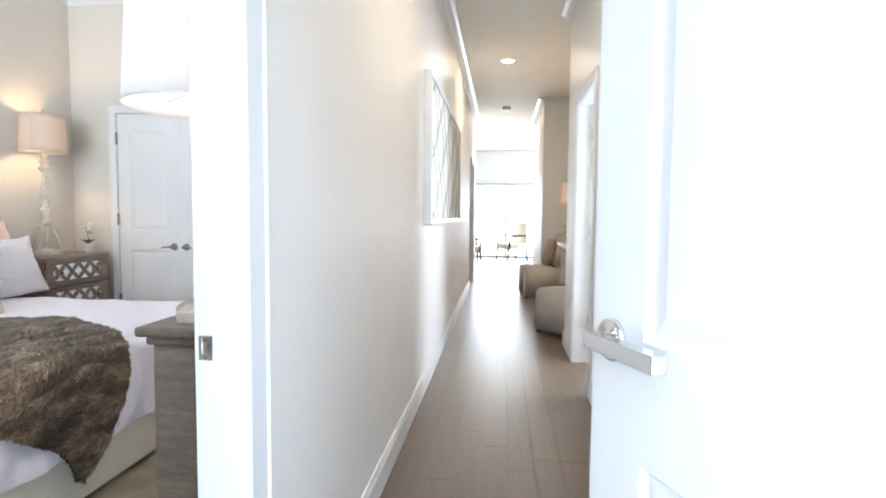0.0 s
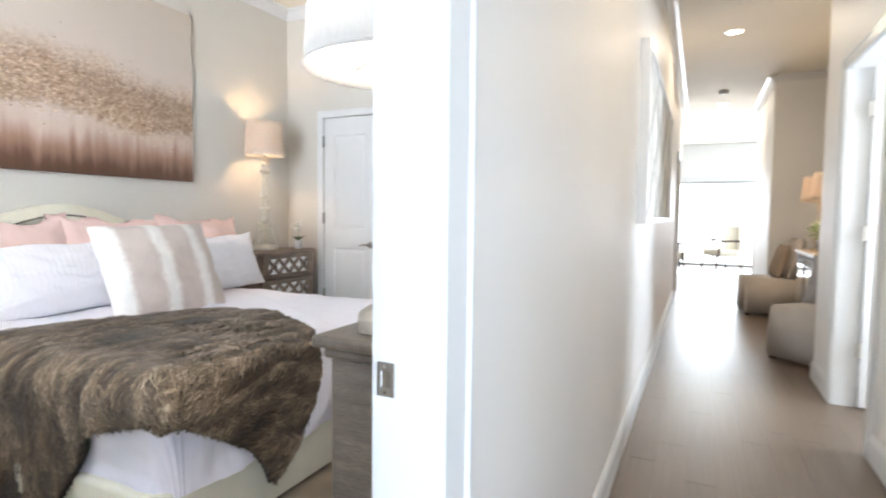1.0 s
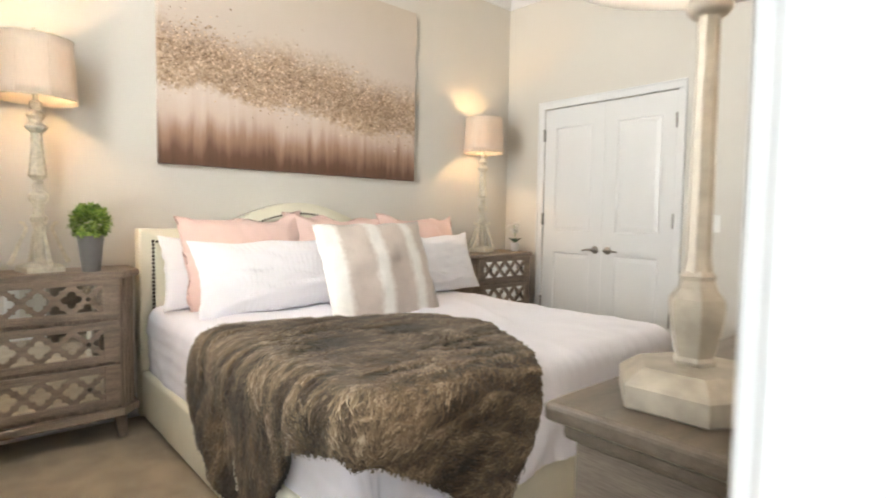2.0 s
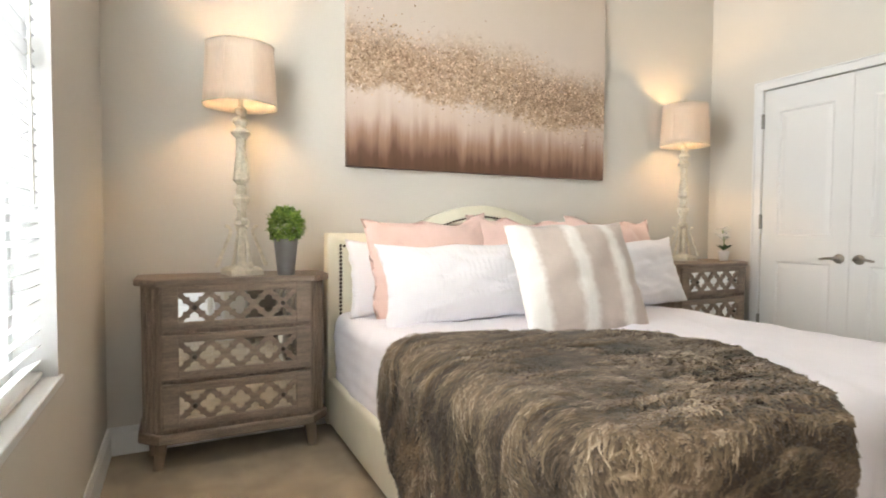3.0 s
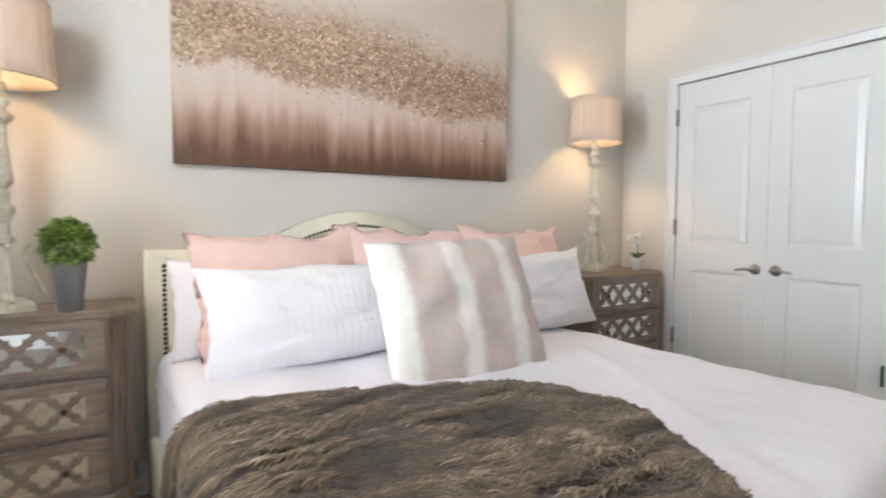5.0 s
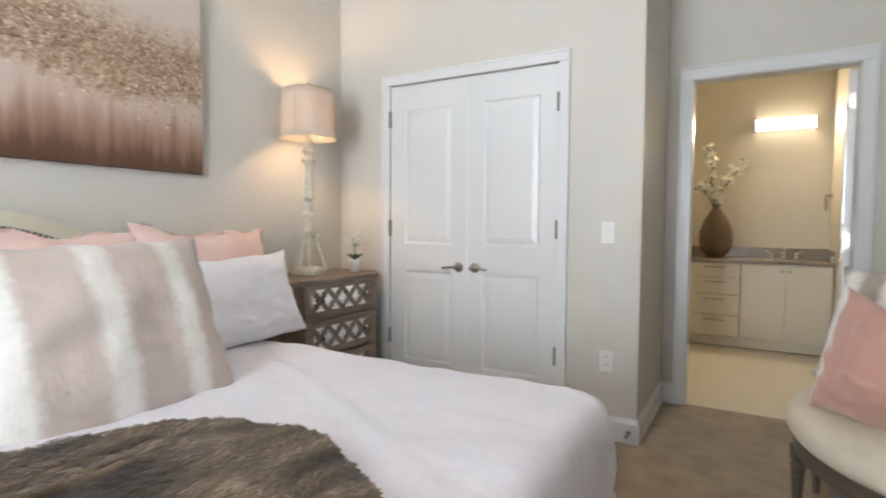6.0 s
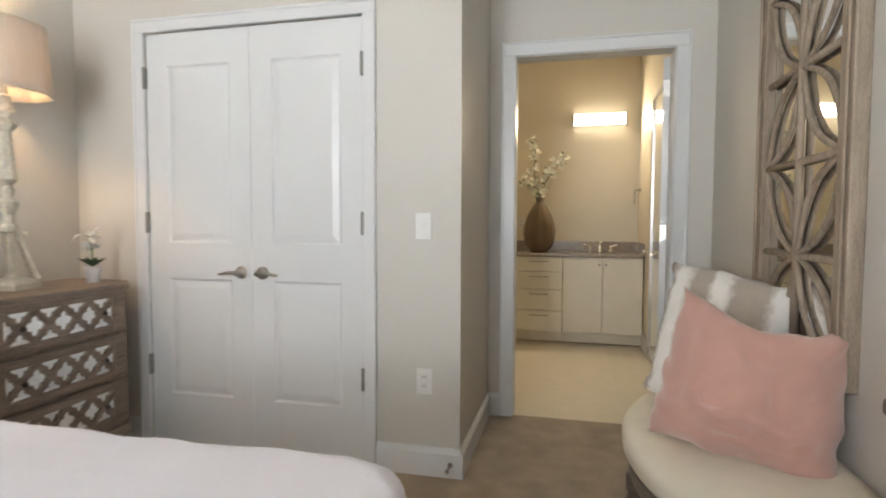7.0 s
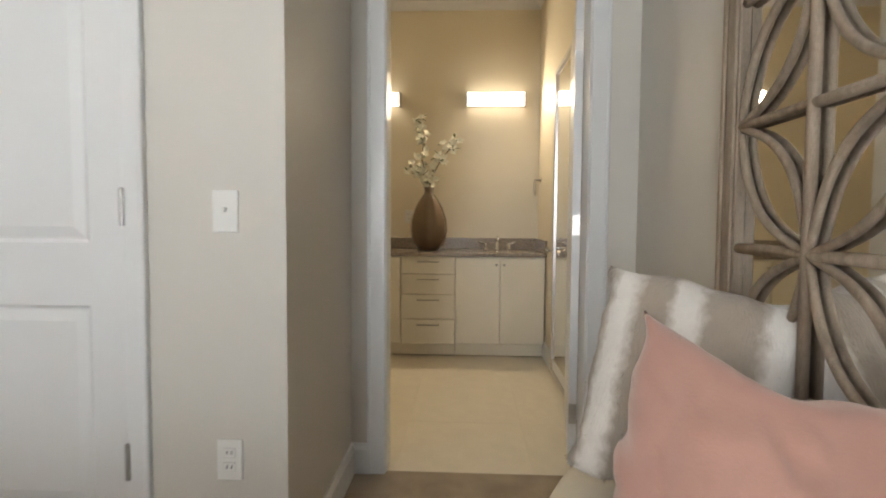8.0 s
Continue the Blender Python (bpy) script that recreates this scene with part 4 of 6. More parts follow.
# ---- painting over the bed ----
def painting_material():
    m = bpy.data.materials.new("abstract_canvas")
    m.use_nodes = True
    N, L = m.node_tree.nodes, m.node_tree.links
    b = N["Principled BSDF"]
    b.inputs["Roughness"].default_value = 0.55
    tc = N.new("ShaderNodeTexCoord")
    sep = N.new("ShaderNodeSeparateXYZ")
    L.new(tc.outputs["Object"], sep.inputs[0])

    def math_node(op, a, c=None, v=None):
        n = N.new("ShaderNodeMath")
        n.operation = op
        L.new(a, n.inputs[0])
        if c is not None:
            L.new(c, n.inputs[1])
        if v is not None:
            n.inputs[1].default_value = v
        return n.outputs[0]

    def noise_node(scale, stretch=(1, 1, 1), detail=5):
        mp = N.new("ShaderNodeMapping")
        mp.inputs["Scale"].default_value = stretch
        L.new(tc.outputs["Object"], mp.inputs[0])
        n = N.new("ShaderNodeTexNoise")
        n.inputs["Scale"].default_value, n.inputs["Detail"].default_value = scale, detail
        L.new(mp.outputs[0], n.inputs["Vector"])
        return n.outputs["Fac"]

    def ramp(fac, stops):
        r = N.new("ShaderNodeValToRGB")
        el = r.color_ramp.elements
        el[0].position, el[0].color = stops[0][0], (*stops[0][1], 1)
        el[1].position, el[1].color = stops[-1][0], (*stops[-1][1], 1)
        for p, c in stops[1:-1]:
            el.new(p).color = (*c, 1)
        L.new(fac, r.inputs["Fac"])
        return r.outputs[0]

    def mix(fac, a, c):
        n = N.new("ShaderNodeMix")
        n.data_type = "RGBA"
        L.new(fac, n.inputs[0]); L.new(a, n.inputs[6]); L.new(c, n.inputs[7])
        return n.outputs[2]

    # the blossom band falls from one end of the canvas to the other; z runs from 0 to 1.26
    tilt = math_node("MULTIPLY_ADD", sep.outputs["Y"], None, 0.075)
    N[tilt.node.name].inputs[2].default_value = 0.0
    z = math_node("ADD", sep.outputs["Z"], tilt)
    drip = noise_node(9, (1, 2.2, 0.16))
    zd = math_node("ADD", sep.outputs["Z"], math_node("MULTIPLY", drip, None, 0.30))
    grad = math_node("MULTIPLY", zd, None, 0.7)
    base = ramp(grad, [(0.06, (0.065, 0.030, 0.016)), (0.15, (0.12, 0.058, 0.034)), (0.23, (0.30, 0.18, 0.125)), (0.31, (0.52, 0.40, 0.33)), (0.40, (0.58, 0.48, 0.42)), (0.8, (0.54, 0.46, 0.39)), (1.0, (0.53, 0.45, 0.37))])
    dots = N.new("ShaderNodeTexVoronoi")
    dots.inputs["Scale"].default_value = 58
    warp = N.new("ShaderNodeTexNoise")
    warp.inputs["Scale"].default_value, warp.inputs["Detail"].default_value = 38, 6
    L.new(tc.outputs["Object"], warp.inputs["Vector"])
    shift = N.new("ShaderNodeVectorMath")
    shift.operation = "MULTIPLY_ADD"
    shift.inputs[1].default_value = (0.05, 0.05, 0.05)
    L.new(warp.outputs["Color"], shift.inputs[0])
    L.new(tc.outputs["Object"], shift.inputs[2])
    L.new(shift.outputs[0], dots.inputs["Vector"])
    cell = ramp(dots.outputs["Color"], [(0.0, (0.19, 0.12, 0.07)), (0.3, (0.33, 0.22, 0.14)), (0.7, (0.47, 0.34, 0.235)), (1.0, (0.66, 0.53, 0.41))])
    wob = math_node("ADD", z, math_node("MULTIPLY", noise_node(3.0, (1, 1, 0.6)), None, 0.30))
    wob = math_node("ADD", wob, math_node("MULTIPLY", noise_node(30), None, 0.12))
    band = ramp(math_node("MULTIPLY", wob, None, 0.7), [(0.40, (0, 0, 0)), (0.435, (1, 1, 1)), (0.58, (1, 1, 1)), (0.70, (0, 0, 0))])
    bw = N.new("ShaderNodeRGBToBW")
    L.new(band, bw.inputs[0])
    speck = ramp(noise_node(42, detail=3), [(0.16, (0, 0, 0)), (0.42, (1, 1, 1))])
    bw2 = N.new("ShaderNodeRGBToBW")
    L.new(speck, bw2.inputs[0])
    L.new(mix(math_node("MULTIPLY", bw.outputs[0], bw2.outputs[0]), base, cell), b.inputs["Base Color"])
    bp = N.new("ShaderNodeBump")
    bp.inputs["Distance"].default_value = 0.003
    L.new(math_node("MULTIPLY", bw.outputs[0], dots.outputs["Distance"]), bp.inputs["Height"])
    L.new(bp.outputs["Normal"], b.inputs["Normal"])
    return m


t = thing("painting", "large abstract canvas with copper blossoms over brown drips", "painting", m=pose(WEST, 2.453, 1.395))
bm = B(); box(bm, 0.003, 0.042, -0.898, 0.898, 0.0, 1.262, 0.003, 2)
part("canvas", bm, painting_material(), t)
rng = random.Random(9)
bm = B()
for _ in range(5200):
    y = rng.uniform(-0.88, 0.88)
    z = 0.545 - 0.075 * y + 0.10 * noise.noise(Vector((y * 2.4, 3.0, 0))) + rng.gauss(0, 0.085)
    r = rng.uniform(0.003, 0.0085)
    leaf(bm, Vector((0.042, y, z)), Vector((rng.uniform(0.1, 0.9), rng.uniform(-1, 1), rng.uniform(-1, 1))), Vector((1, 0, 0)), r * 2.2, r * 1.7)
foil = bpy.data.materials.new("copper_foil")
foil.use_nodes = True
_n, _l = foil.node_tree.nodes, foil.node_tree.links
_geo, _rp = _n.new("ShaderNodeNewGeometry"), _n.new("ShaderNodeValToRGB")
_rp.color_ramp.elements[0].color, _rp.color_ramp.elements[1].color = (0.24, 0.15, 0.092, 1), (0.74, 0.56, 0.41, 1)
_l.new(_geo.outputs["Random Per Island"], _rp.inputs["Fac"])
_l.new(_rp.outputs["Color"], _n["Principled BSDF"].inputs["Base Color"])
_n["Principled BSDF"].inputs["Roughness"].default_value, _n["Principled BSDF"].inputs["Metallic"].default_value = 0.42, 0.25
tagged(part("foil_flakes", bm, foil, t), "copper foil flakes", kind="stuff")


# ---- doors ----
def lever(parent, x, y, z, out, way, metal):
    """Lever handle: out is the way it stands off the leaf (local y), way the lever's direction along local x."""
    h = new("handle")
    h.parent = parent
    bm = B()
    ring = [(0.031, 0.0), (0.031, 0.006), (0.026, 0.011), (0.012, 0.014), (0.011, 0.045), (0.0135, 0.05)]
    lathe(bm, ring, 24)
    bmesh.ops.transform(bm, matrix=Matrix.Translation((x, y, z)) @ Matrix.Rotation(radians(90 if out < 0 else -90), 4, "X"), verts=bm.verts)
    part("rose", bm, metal, h, smooth=True)
    bm = B()
    yy = y + out * 0.048
    tube(bm, [(x - way * 0.012, yy, z), (x + way * 0.02, yy, z + 0.003), (x + way * 0.05, yy, z + 0.002), (x + way * 0.086, yy + out * -0.006, z - 0.005), (x + way * 0.097, yy - out * 0.008, z - 0.006)], [0.011, 0.0115, 0.010, 0.009, 0.007], 10, 0.8)
    part("lever", bm, metal, h, smooth=True)


def panel_leaf(w, h, t, panels, faces=(-1,)):
    """A moulded door leaf from x 0 to w, y 0 to t; panels: x0, x1, z0, z1, with a raised field inside a recess."""
    bm = B()
    xs = sorted({0, w, *[p[0] for p in panels], *[p[1] for p in panels]})
    zs = sorted({0, h, *[p[2] for p in panels], *[p[3] for p in panels]})
    cut = lambda x, z: any(p[0] < x < p[1] and p[2] < z < p[3] for p in panels)
    for a, b in zip(xs, xs[1:]):
        for c, d in zip(zs, zs[1:]):
            if not cut((a + b) / 2, (c + d) / 2):
                box(bm, a, b, 0, t, c, d)
    bmesh.ops.remove_doubles(bm, verts=bm.verts, dist=1e-5)
    for a, b, c, d in panels:
        for y, s in ((0.0, 1), (t, -1)):
            steps = [(0.0, 0.0), (0.010, 0.009), (0.016, 0.009), (0.045, 0.003)]
            loops = []
            for ins, dep in steps:
                loops.append([bm.verts.new((px, y + s * dep, pz)) for px, pz in ((a + ins, c + ins), (b - ins, c + ins), (b - ins, d - ins), (a + ins, d - ins))])
            for p, q in zip(loops, loops[1:]):
                for k in range(4):
                    bm.faces.new((p[k], p[(k + 1) % 4], q[(k + 1) % 4], q[k]))
            bm.faces.new(loops[-1])
    return bm


def hinge(parent, x, y, z):
    bm = B()
    lathe(bm, [(0.004, -0.053), (0.0085, -0.05), (0.0085, 0.05), (0.004, 0.053)], 10, x, y - 0.017, z)
    box(bm, x - 0.004, x + 0.004, y - 0.017, y + 0.001, z - 0.049, z + 0.049)
    part("hinge", bm, HINGE, parent)


HINGE = mat("aged_nickel", (0.32, 0.31, 0.29), 0.45, 0.8, var=0.08)
NICKEL_D = mat("satin_nickel", (0.40, 0.37, 0.33), 0.32, 1.0, var=0.05)
LW = (CL1 - CL0) / 2 - 0.004
for k in (0, 1):
    x0 = CL0 + 0.003 if k == 0 else (CL0 + CL1) / 2 + 0.0015
    door = thing("closet_door", "white two-panel closet door with a nickel lever, closed", "door", "closet doors", pose(x0, NORTH + 0.004, 0.012))
    pa, pb = (0.108, LW - 0.108)
    bm = panel_leaf(LW, 2.026, 0.035, [(pa, pb, 0.255, 0.835), (pa, pb, 1.01, 1.87)])
    part("leaf", bm, TRIM, door)
    lever(door, LW - 0.055 if k == 0 else 0.055, 0.0, 0.872, -1, -1 if k == 0 else 1, NICKEL_D)
    for z in (0.40, 1.11, 1.815):
        hinge(door, -0.001 if k == 0 else LW + 0.001, -0.001, z)
bm = B(); box(bm, CL0, CL1, NORTH + 0.09, NORTH + 0.118, 0, CLZ)
structure("closet_back", bm, PAINT, "plain closet back behind its doors", "wall")

# entry door: open against the hall's wall
door = thing("entry_door", "white panelled entry door standing open, with a chrome lever", "door", m=pose(0.795, 0.125, 0.008, 0, 0, 112.4))
bm = panel_leaf(0.965, 2.05, 0.044, [(0.14, 0.825, 0.20, 0.79), (0.14, 0.825, 0.985, 1.90)])
part("leaf", bm, TRIM, door)
h = new("handle")
h.parent = door
bm = B()
lathe(bm, [(0.036, 0), (0.036, 0.007), (0.032, 0.010), (0.014, 0.012), (0.013, 0.03)], 32)
bmesh.ops.transform(bm, matrix=Matrix.Translation((0.905, 0.044, 0.972)) @ Matrix.Rotation(radians(-90), 4, "X"), verts=bm.verts)
part("rose", bm, CHROME, h, smooth=True)
bm = B(); box(bm, 0.745, 0.927, 0.064, 0.089, 0.958, 0.986, 0.003, 2)
part("lever", bm, CHROME, h)
bm = B(); box(bm, 0.9265, 0.9285, 0.070, 0.083, 0.965, 0.979, 0.001)
part("lock_button", bm, mat("black_plastic", (0.02, 0.02, 0.02), 0.4), h)

# strike plate on the jamb
t = thing("strike_plate", "brushed nickel strike plate screwed to the door jamb", "strike plate", m=pose(EAST, D1, 0.92) @ Matrix.Scale(0.84, 4))
bm = B()
for a in ((-0.004, 0.004, -0.029, 0.029), (0.020, 0.030, -0.029, 0.029), (0.004, 0.020, -0.029, -0.014), (0.004, 0.020, 0.014, 0.029)):
    box(bm, a[0], a[1], -0.0025, -0.0002, a[2], a[3], 0.0005)
part("plate", bm, NICKEL, t)
bm = B(); box(bm, 0.004, 0.020, -0.0006, -0.0001, -0.014, 0.014)
part("latch_hole", bm, CHROME, t, "bright latch recess")
for z in (-0.022, 0.022):
    bm = B(); lathe(bm, [(0.0035, 0.0), (0.003, 0.001)], 10)
    bmesh.ops.transform(bm, matrix=Matrix.Translation((0.012, -0.0025, z)) @ Matrix.Rotation(radians(90), 4, "X"), verts=bm.verts)
    part("screw", bm, CHROME, t)

# ---- wall plates ----
PLASTIC = mat("white_plastic", (0.76, 0.75, 0.72), 0.35, var=0.01)


def plate(name, m, kind, label, cat):
    t = thing(name, label, cat, m=m)
    bm = B(); box(bm, -0.036, 0.036, -0.006, 0.0, -0.058, 0.058, 0.003, 2); part("cover", bm, PLASTIC, t)
    if kind == "switch":
        bm = B(); box(bm, -0.005, 0.005, -0.016, -0.006, -0.002, 0.012, 0.002); part("toggle", bm, PLASTIC, t)
    else:
        for z in (-0.020, 0.020):
            bm = B(); box(bm, -0.017, 0.017, -0.0085, -0.006, z - 0.014, z + 0.014, 0.002); s = part("socket", bm, PLASTIC, t)
            bm = B(); box(bm, -0.008, -0.005, -0.0092, -0.0084, z - 0.004, z + 0.006); box(bm, 0.005, 0.008, -0.0092, -0.0084, z - 0.004, z + 0.006); part("slots", bm, bpy.data.materials["black_plastic"], s)


plate("light_switch", pose(-1.725, NORTH - 0.0005, 1.112), "switch", "white toggle light switch beside the closet", "switch")
plate("outlet", pose(-1.722, NORTH - 0.0005, 0.423), "outlet", "white wall outlet near the baseboard", "outlet")
plate("outlet", pose(HALL_R - 0.0005, 2.62, 0.42, 0, 0, -90), "outlet", "white wall outlet low on the hall wall", "outlet")

t = thing("door_stop", "small nickel door stop screwed to the baseboard", "door stop", m=pose(-1.60, NORTH - 0.016, 0.06))
bm = B(); lathe(bm, [(0.011, 0.0), (0.011, 0.004), (0.005, 0.007), (0.005, 0.055), (0.009, 0.057), (0.009, 0.068)], 14)
bmesh.ops.transform(bm, matrix=Matrix.Rotation(radians(90), 4, "X"), verts=bm.verts); part("post", bm, NICKEL_D, t, smooth=True)

# ---- window ----
t = tagged(new("window_1"), "white framed window with lowered white blinds", "window", kind="structure")
bm = B()
for a in ((W0, W0 + 0.05, WZ0, WZ1), (W1 - 0.05, W1, WZ0, WZ1), (W0 + 0.05, W1 - 0.05, WZ0, WZ0 + 0.05), (W0 + 0.05, W1 - 0.05, WZ1 - 0.05, WZ1), (W0 + 0.05, W1 - 0.05, 1.47, 1.52)):
    box(bm, a[0], a[1], SOUTH - 0.138, SOUTH - 0.10, a[2], a[3], 0.004)
part("window_frame", bm, TRIM, t)
bm = B(); box(bm, W0 + 0.05, W1 - 0.05, SOUTH - 0.122, SOUTH - 0.118, WZ0 + 0.05, WZ1 - 0.05)
g = part("pane", bm, glass("window_glass"), t); g.visible_shadow = False
bm = B(); box(bm, W0 - 0.03, W1 + 0.03, SOUTH - 0.10, SOUTH + 0.010, WZ0 - 0.022, WZ0 + 0.004, 0.005, 2)
part("window_sill", bm, TRIM, t)
bm = B()
for a in ((W0, W0 + 0.004, WZ0, WZ1), (W1 - 0.004, W1, WZ0, WZ1)):
    box(bm, a[0], a[1], SOUTH - 0.10, SOUTH + 0.0005, a[2] + 0.004, a[3])
part("reveal", bm, TRIM, t)
blind = thing("window_blind", "white horizontal slat blind, lowered with slats half open", "blind")
bm = B(); box(bm, W0 + 0.008, W1 - 0.008, SOUTH - 0.085, SOUTH - 0.03, WZ1 - 0.05, WZ1 - 0.002, 0.004); part("headrail", bm, PLASTIC, blind)
bm = B(); box(bm, W0 + 0.01, W1 - 0.01, SOUTH - 0.082, SOUTH - 0.032, WZ0 + 0.008, WZ0 + 0.024, 0.004); part("bottom_rail", bm, PLASTIC, blind)
SLAT = shade_material("blind_slat", (0.86, 0.87, 0.88), 0.35)
bm = B(); box(bm, W0 + 0.01, W1 - 0.01, -0.024, 0.024, -0.0012, 0.0012, 0.0008)
slat_ob = part("slat", bm, SLAT, blind)
n = int((WZ1 - WZ0 - 0.09) / 0.042)
for k in range(n):
    s = slat_ob if k == 0 else new("slat", slat_ob.data)
    s.parent = blind
    s.matrix_basis = pose(0, SOUTH - 0.057, WZ0 + 0.045 + 0.042 * k, 24)
bm = B(); tube(bm, [(W0 + 0.12, SOUTH - 0.026, WZ1 - 0.03), (W0 + 0.12, SOUTH - 0.024, 1.12)], 0.004, 6); part("wand", bm, PLASTIC, blind)

# ---- dresser and what stands on it ----
DX0, DX1, DY0, DY1, DZ = -0.690, EAST - 0.018, 1.262, 3.02, 0.90
t = thing("dresser", "dark weathered wood dresser with a moulded top along the wall", "dresser")
bm = B(); box(bm, DX0 + 0.03, DX1, DY0 + 0.03, DY1 - 0.03, 0.09, DZ - 0.05, 0.004); part("body", bm, DRESSER, t)
# The top's colour is lowered to offset the strong light on it.
bm = B(); box(bm, DX0 + 0.018, DX1, DY0 + 0.018, DY1 - 0.018, DZ - 0.05, DZ - 0.026, 0.008, 2); box(bm, DX0, DX1, DY0, DY1, DZ - 0.026, DZ, 0.008, 3); part("top", bm, mat("dresser_top", (0.14, 0.108, 0.08), 0.35, var=0.2, scale=2.4, stretch=(18, 2.0, 18), bump=0.001, bscale=26, fine=0.4), t)
bm = B(); box(bm, DX0 + 0.02, DX1, DY0 + 0.02, DY1 - 0.02, 0.05, 0.10, 0.006, 2); part("plinth", bm, DRESSER, t)
for y in (DY0 + 0.06, DY1 - 0.06):
    for x in (DX0 + 0.06, DX1 - 0.04):
        bm = B(); box(bm, x - 0.03, x + 0.03, y - 0.03, y + 0.03, 0, 0.055, 0.005); part("leg", bm, DRESSER, t)
for r in range(3):
    for c in range(3):
        y0 = DY0 + 0.05 + c * 0.555
        z0 = 0.125 + r * 0.235
        bm = B(); box(bm, DX0 + 0.016, DX0 + 0.032, y0, y0 + 0.543, z0, z0 + 0.222, 0.004); d = part("drawer", bm, DRESSER, t)
        bm = B(); tube(bm, [(DX0 + 0.02, y0 + 0.48, z0 + 0.06), (DX0, y0 + 0.48, z0 + 0.07), (DX0, y0 + 0.48, z0 + 0.15), (DX0 + 0.02, y0 + 0.48, z0 + 0.16)], 0.005, 6); part("handle", bm, bpy.data.materials["aged_bronze"], d)

LX, LY = -0.563, 1.404
t = thing("table_lamp", "silver-leafed faceted column lamp with a white drum shade on the dresser", "lamp", m=pose(LX, LY, DZ, 0, 0, 33))
bm = B(); lathe(bm, [(0.096, 0.0), (0.099, 0.003), (0.099, 0.029), (0.095, 0.033), (0.074, 0.047), (0.071, 0.049), (0.026, 0.051)], 6); part("base", bm, SILVERWOOD, t)
bm = B(); lathe(bm, [(0.026, 0.050), (0.027, 0.056), (0.024, 0.061), (0.028, 0.080), (0.034, 0.108), (0.0355, 0.128), (0.034, 0.134), (0.024, 0.146), (0.021, 0.156), (0.023, 0.162), (0.018, 0.168)], 6); part("body", bm, SILVERWOOD, t)
bm = B(); lathe(bm, [(0.018, 0.166), (0.0150, 0.185), (0.0130, 0.478), (0.016, 0.482)], 8); part("column", bm, SILVERWOOD, t)
bm = B(); lathe(bm, [(0.020, 0.480), (0.026, 0.486), (0.026, 0.496), (0.021, 0.502), (0.024, 0.530), (0.034, 0.540), (0.036, 0.552), (0.024, 0.560), (0.010, 0.566), (0.008, 0.63)], 20); part("capital", bm, SILVERWOOD, t, smooth=True)
part("shade", shade_mesh(0.200, 0.178, 0.562, 0.93, 8, 0.0), SHADE_W, t, "white fabric drum shade", smooth=True)
for zz, r in ((0.563, 0.2), (0.929, 0.178)):
    bm = B(); tube(bm, [(r * math.cos(q), r * math.sin(q), zz) for q in [2 * math.pi * k / 48 for k in range(49)]], 0.003, 6); part("shade_trim", bm, SHADE_W, t, smooth=True)
for k in range(3):
    a = 2 * math.pi * k / 3
    bm = B(); tube(bm, [(0, 0, 0.62), (0.197 * math.cos(a), 0.197 * math.sin(a), 0.60)], 0.0018, 6); part("shade_spoke", bm, NICKEL, t)
bm = B(); lathe(bm, [(0.012, 0.62), (0.03, 0.68), (0.028, 0.72), (0.01, 0.74)], 12); b = part("bulb", bm, BULB, t, smooth=True)
b.visible_shadow = False
lamp("dresser_light", "POINT", pose(LX, LY, DZ + 0.71), 13, (1.0, 0.86, 0.72), 0.03)

t = thing("wooden_box", "weathered wooden box on the dresser under folded white linen", "box", m=pose(-0.565, 2.06, DZ, 0, 0, 4))
bm = B(); box(bm, -0.12, 0.12, -0.15, 0.15, 0, 0.070, 0.004); part("body", bm, DRIFT_H, t)
bm = B(); box(bm, -0.124, 0.124, -0.154, 0.154, 0.046, 0.076, 0.004); part("lid", bm, DRIFT_H, t)
t = thing("folded_linen", "stack of folded white linen on the wooden box", "linen", m=pose(-0.565, 2.06, DZ + 0.0765, 0, 0, 9))
for k in range(3):
    bm = B(); box(bm, -0.11 + 0.004 * k, 0.11 - 0.003 * k, -0.13, 0.13 - 0.006 * k, 0.0165 * k, 0.0165 * k + 0.016, 0.007, 3); part("fold", bm, PILLOW_W, t, smooth=True)

# ---- half-round bench ----
bench = thing("bench", "half-round bench with a cream linen seat and carved grey wood legs", "bench")
BX, BY, RX, RY = EAST - 0.02, 3.99, 0.525, 0.64


def half(gx, gy, n=36):
    return [(BX - (RX + gx) * math.sin(math.pi * k / n), BY + (RY + gy) * math.cos(math.pi * k / n)) for k in range(n + 1)]


bm = B()
rings = []
for g, z in ((0.0, 0.385), (0.010, 0.40), (0.012, 0.44), (0.0, 0.462), (-0.03, 0.478), (-0.10, 0.488), (-0.22, 0.492), (-0.36, 0.494)):
    rings.append([bm.verts.new((*p, z)) for p in half(g, g)])
for a, b in zip(rings, rings[1:]):
    for k in range(len(a) - 1):
        bm.faces.new((a[k], a[k + 1], b[k + 1], b[k]))
bm.faces.new(rings[-1]); bm.faces.new(rings[0][::-1])
bm.faces.new([r[0] for r in rings] + [r[-1] for r in rings[::-1]])
part("seat", bm, LINEN, bench, smooth=True)
bm = B(); prism(bm, half(-0.012, -0.012), 0.315, 0.384); part("apron", bm, DRESSER, bench)
bm = B(); prism(bm, half(0.0, 0.0), 0.375, 0.386, 0.003); part("moulding", bm, DRESSER, bench)
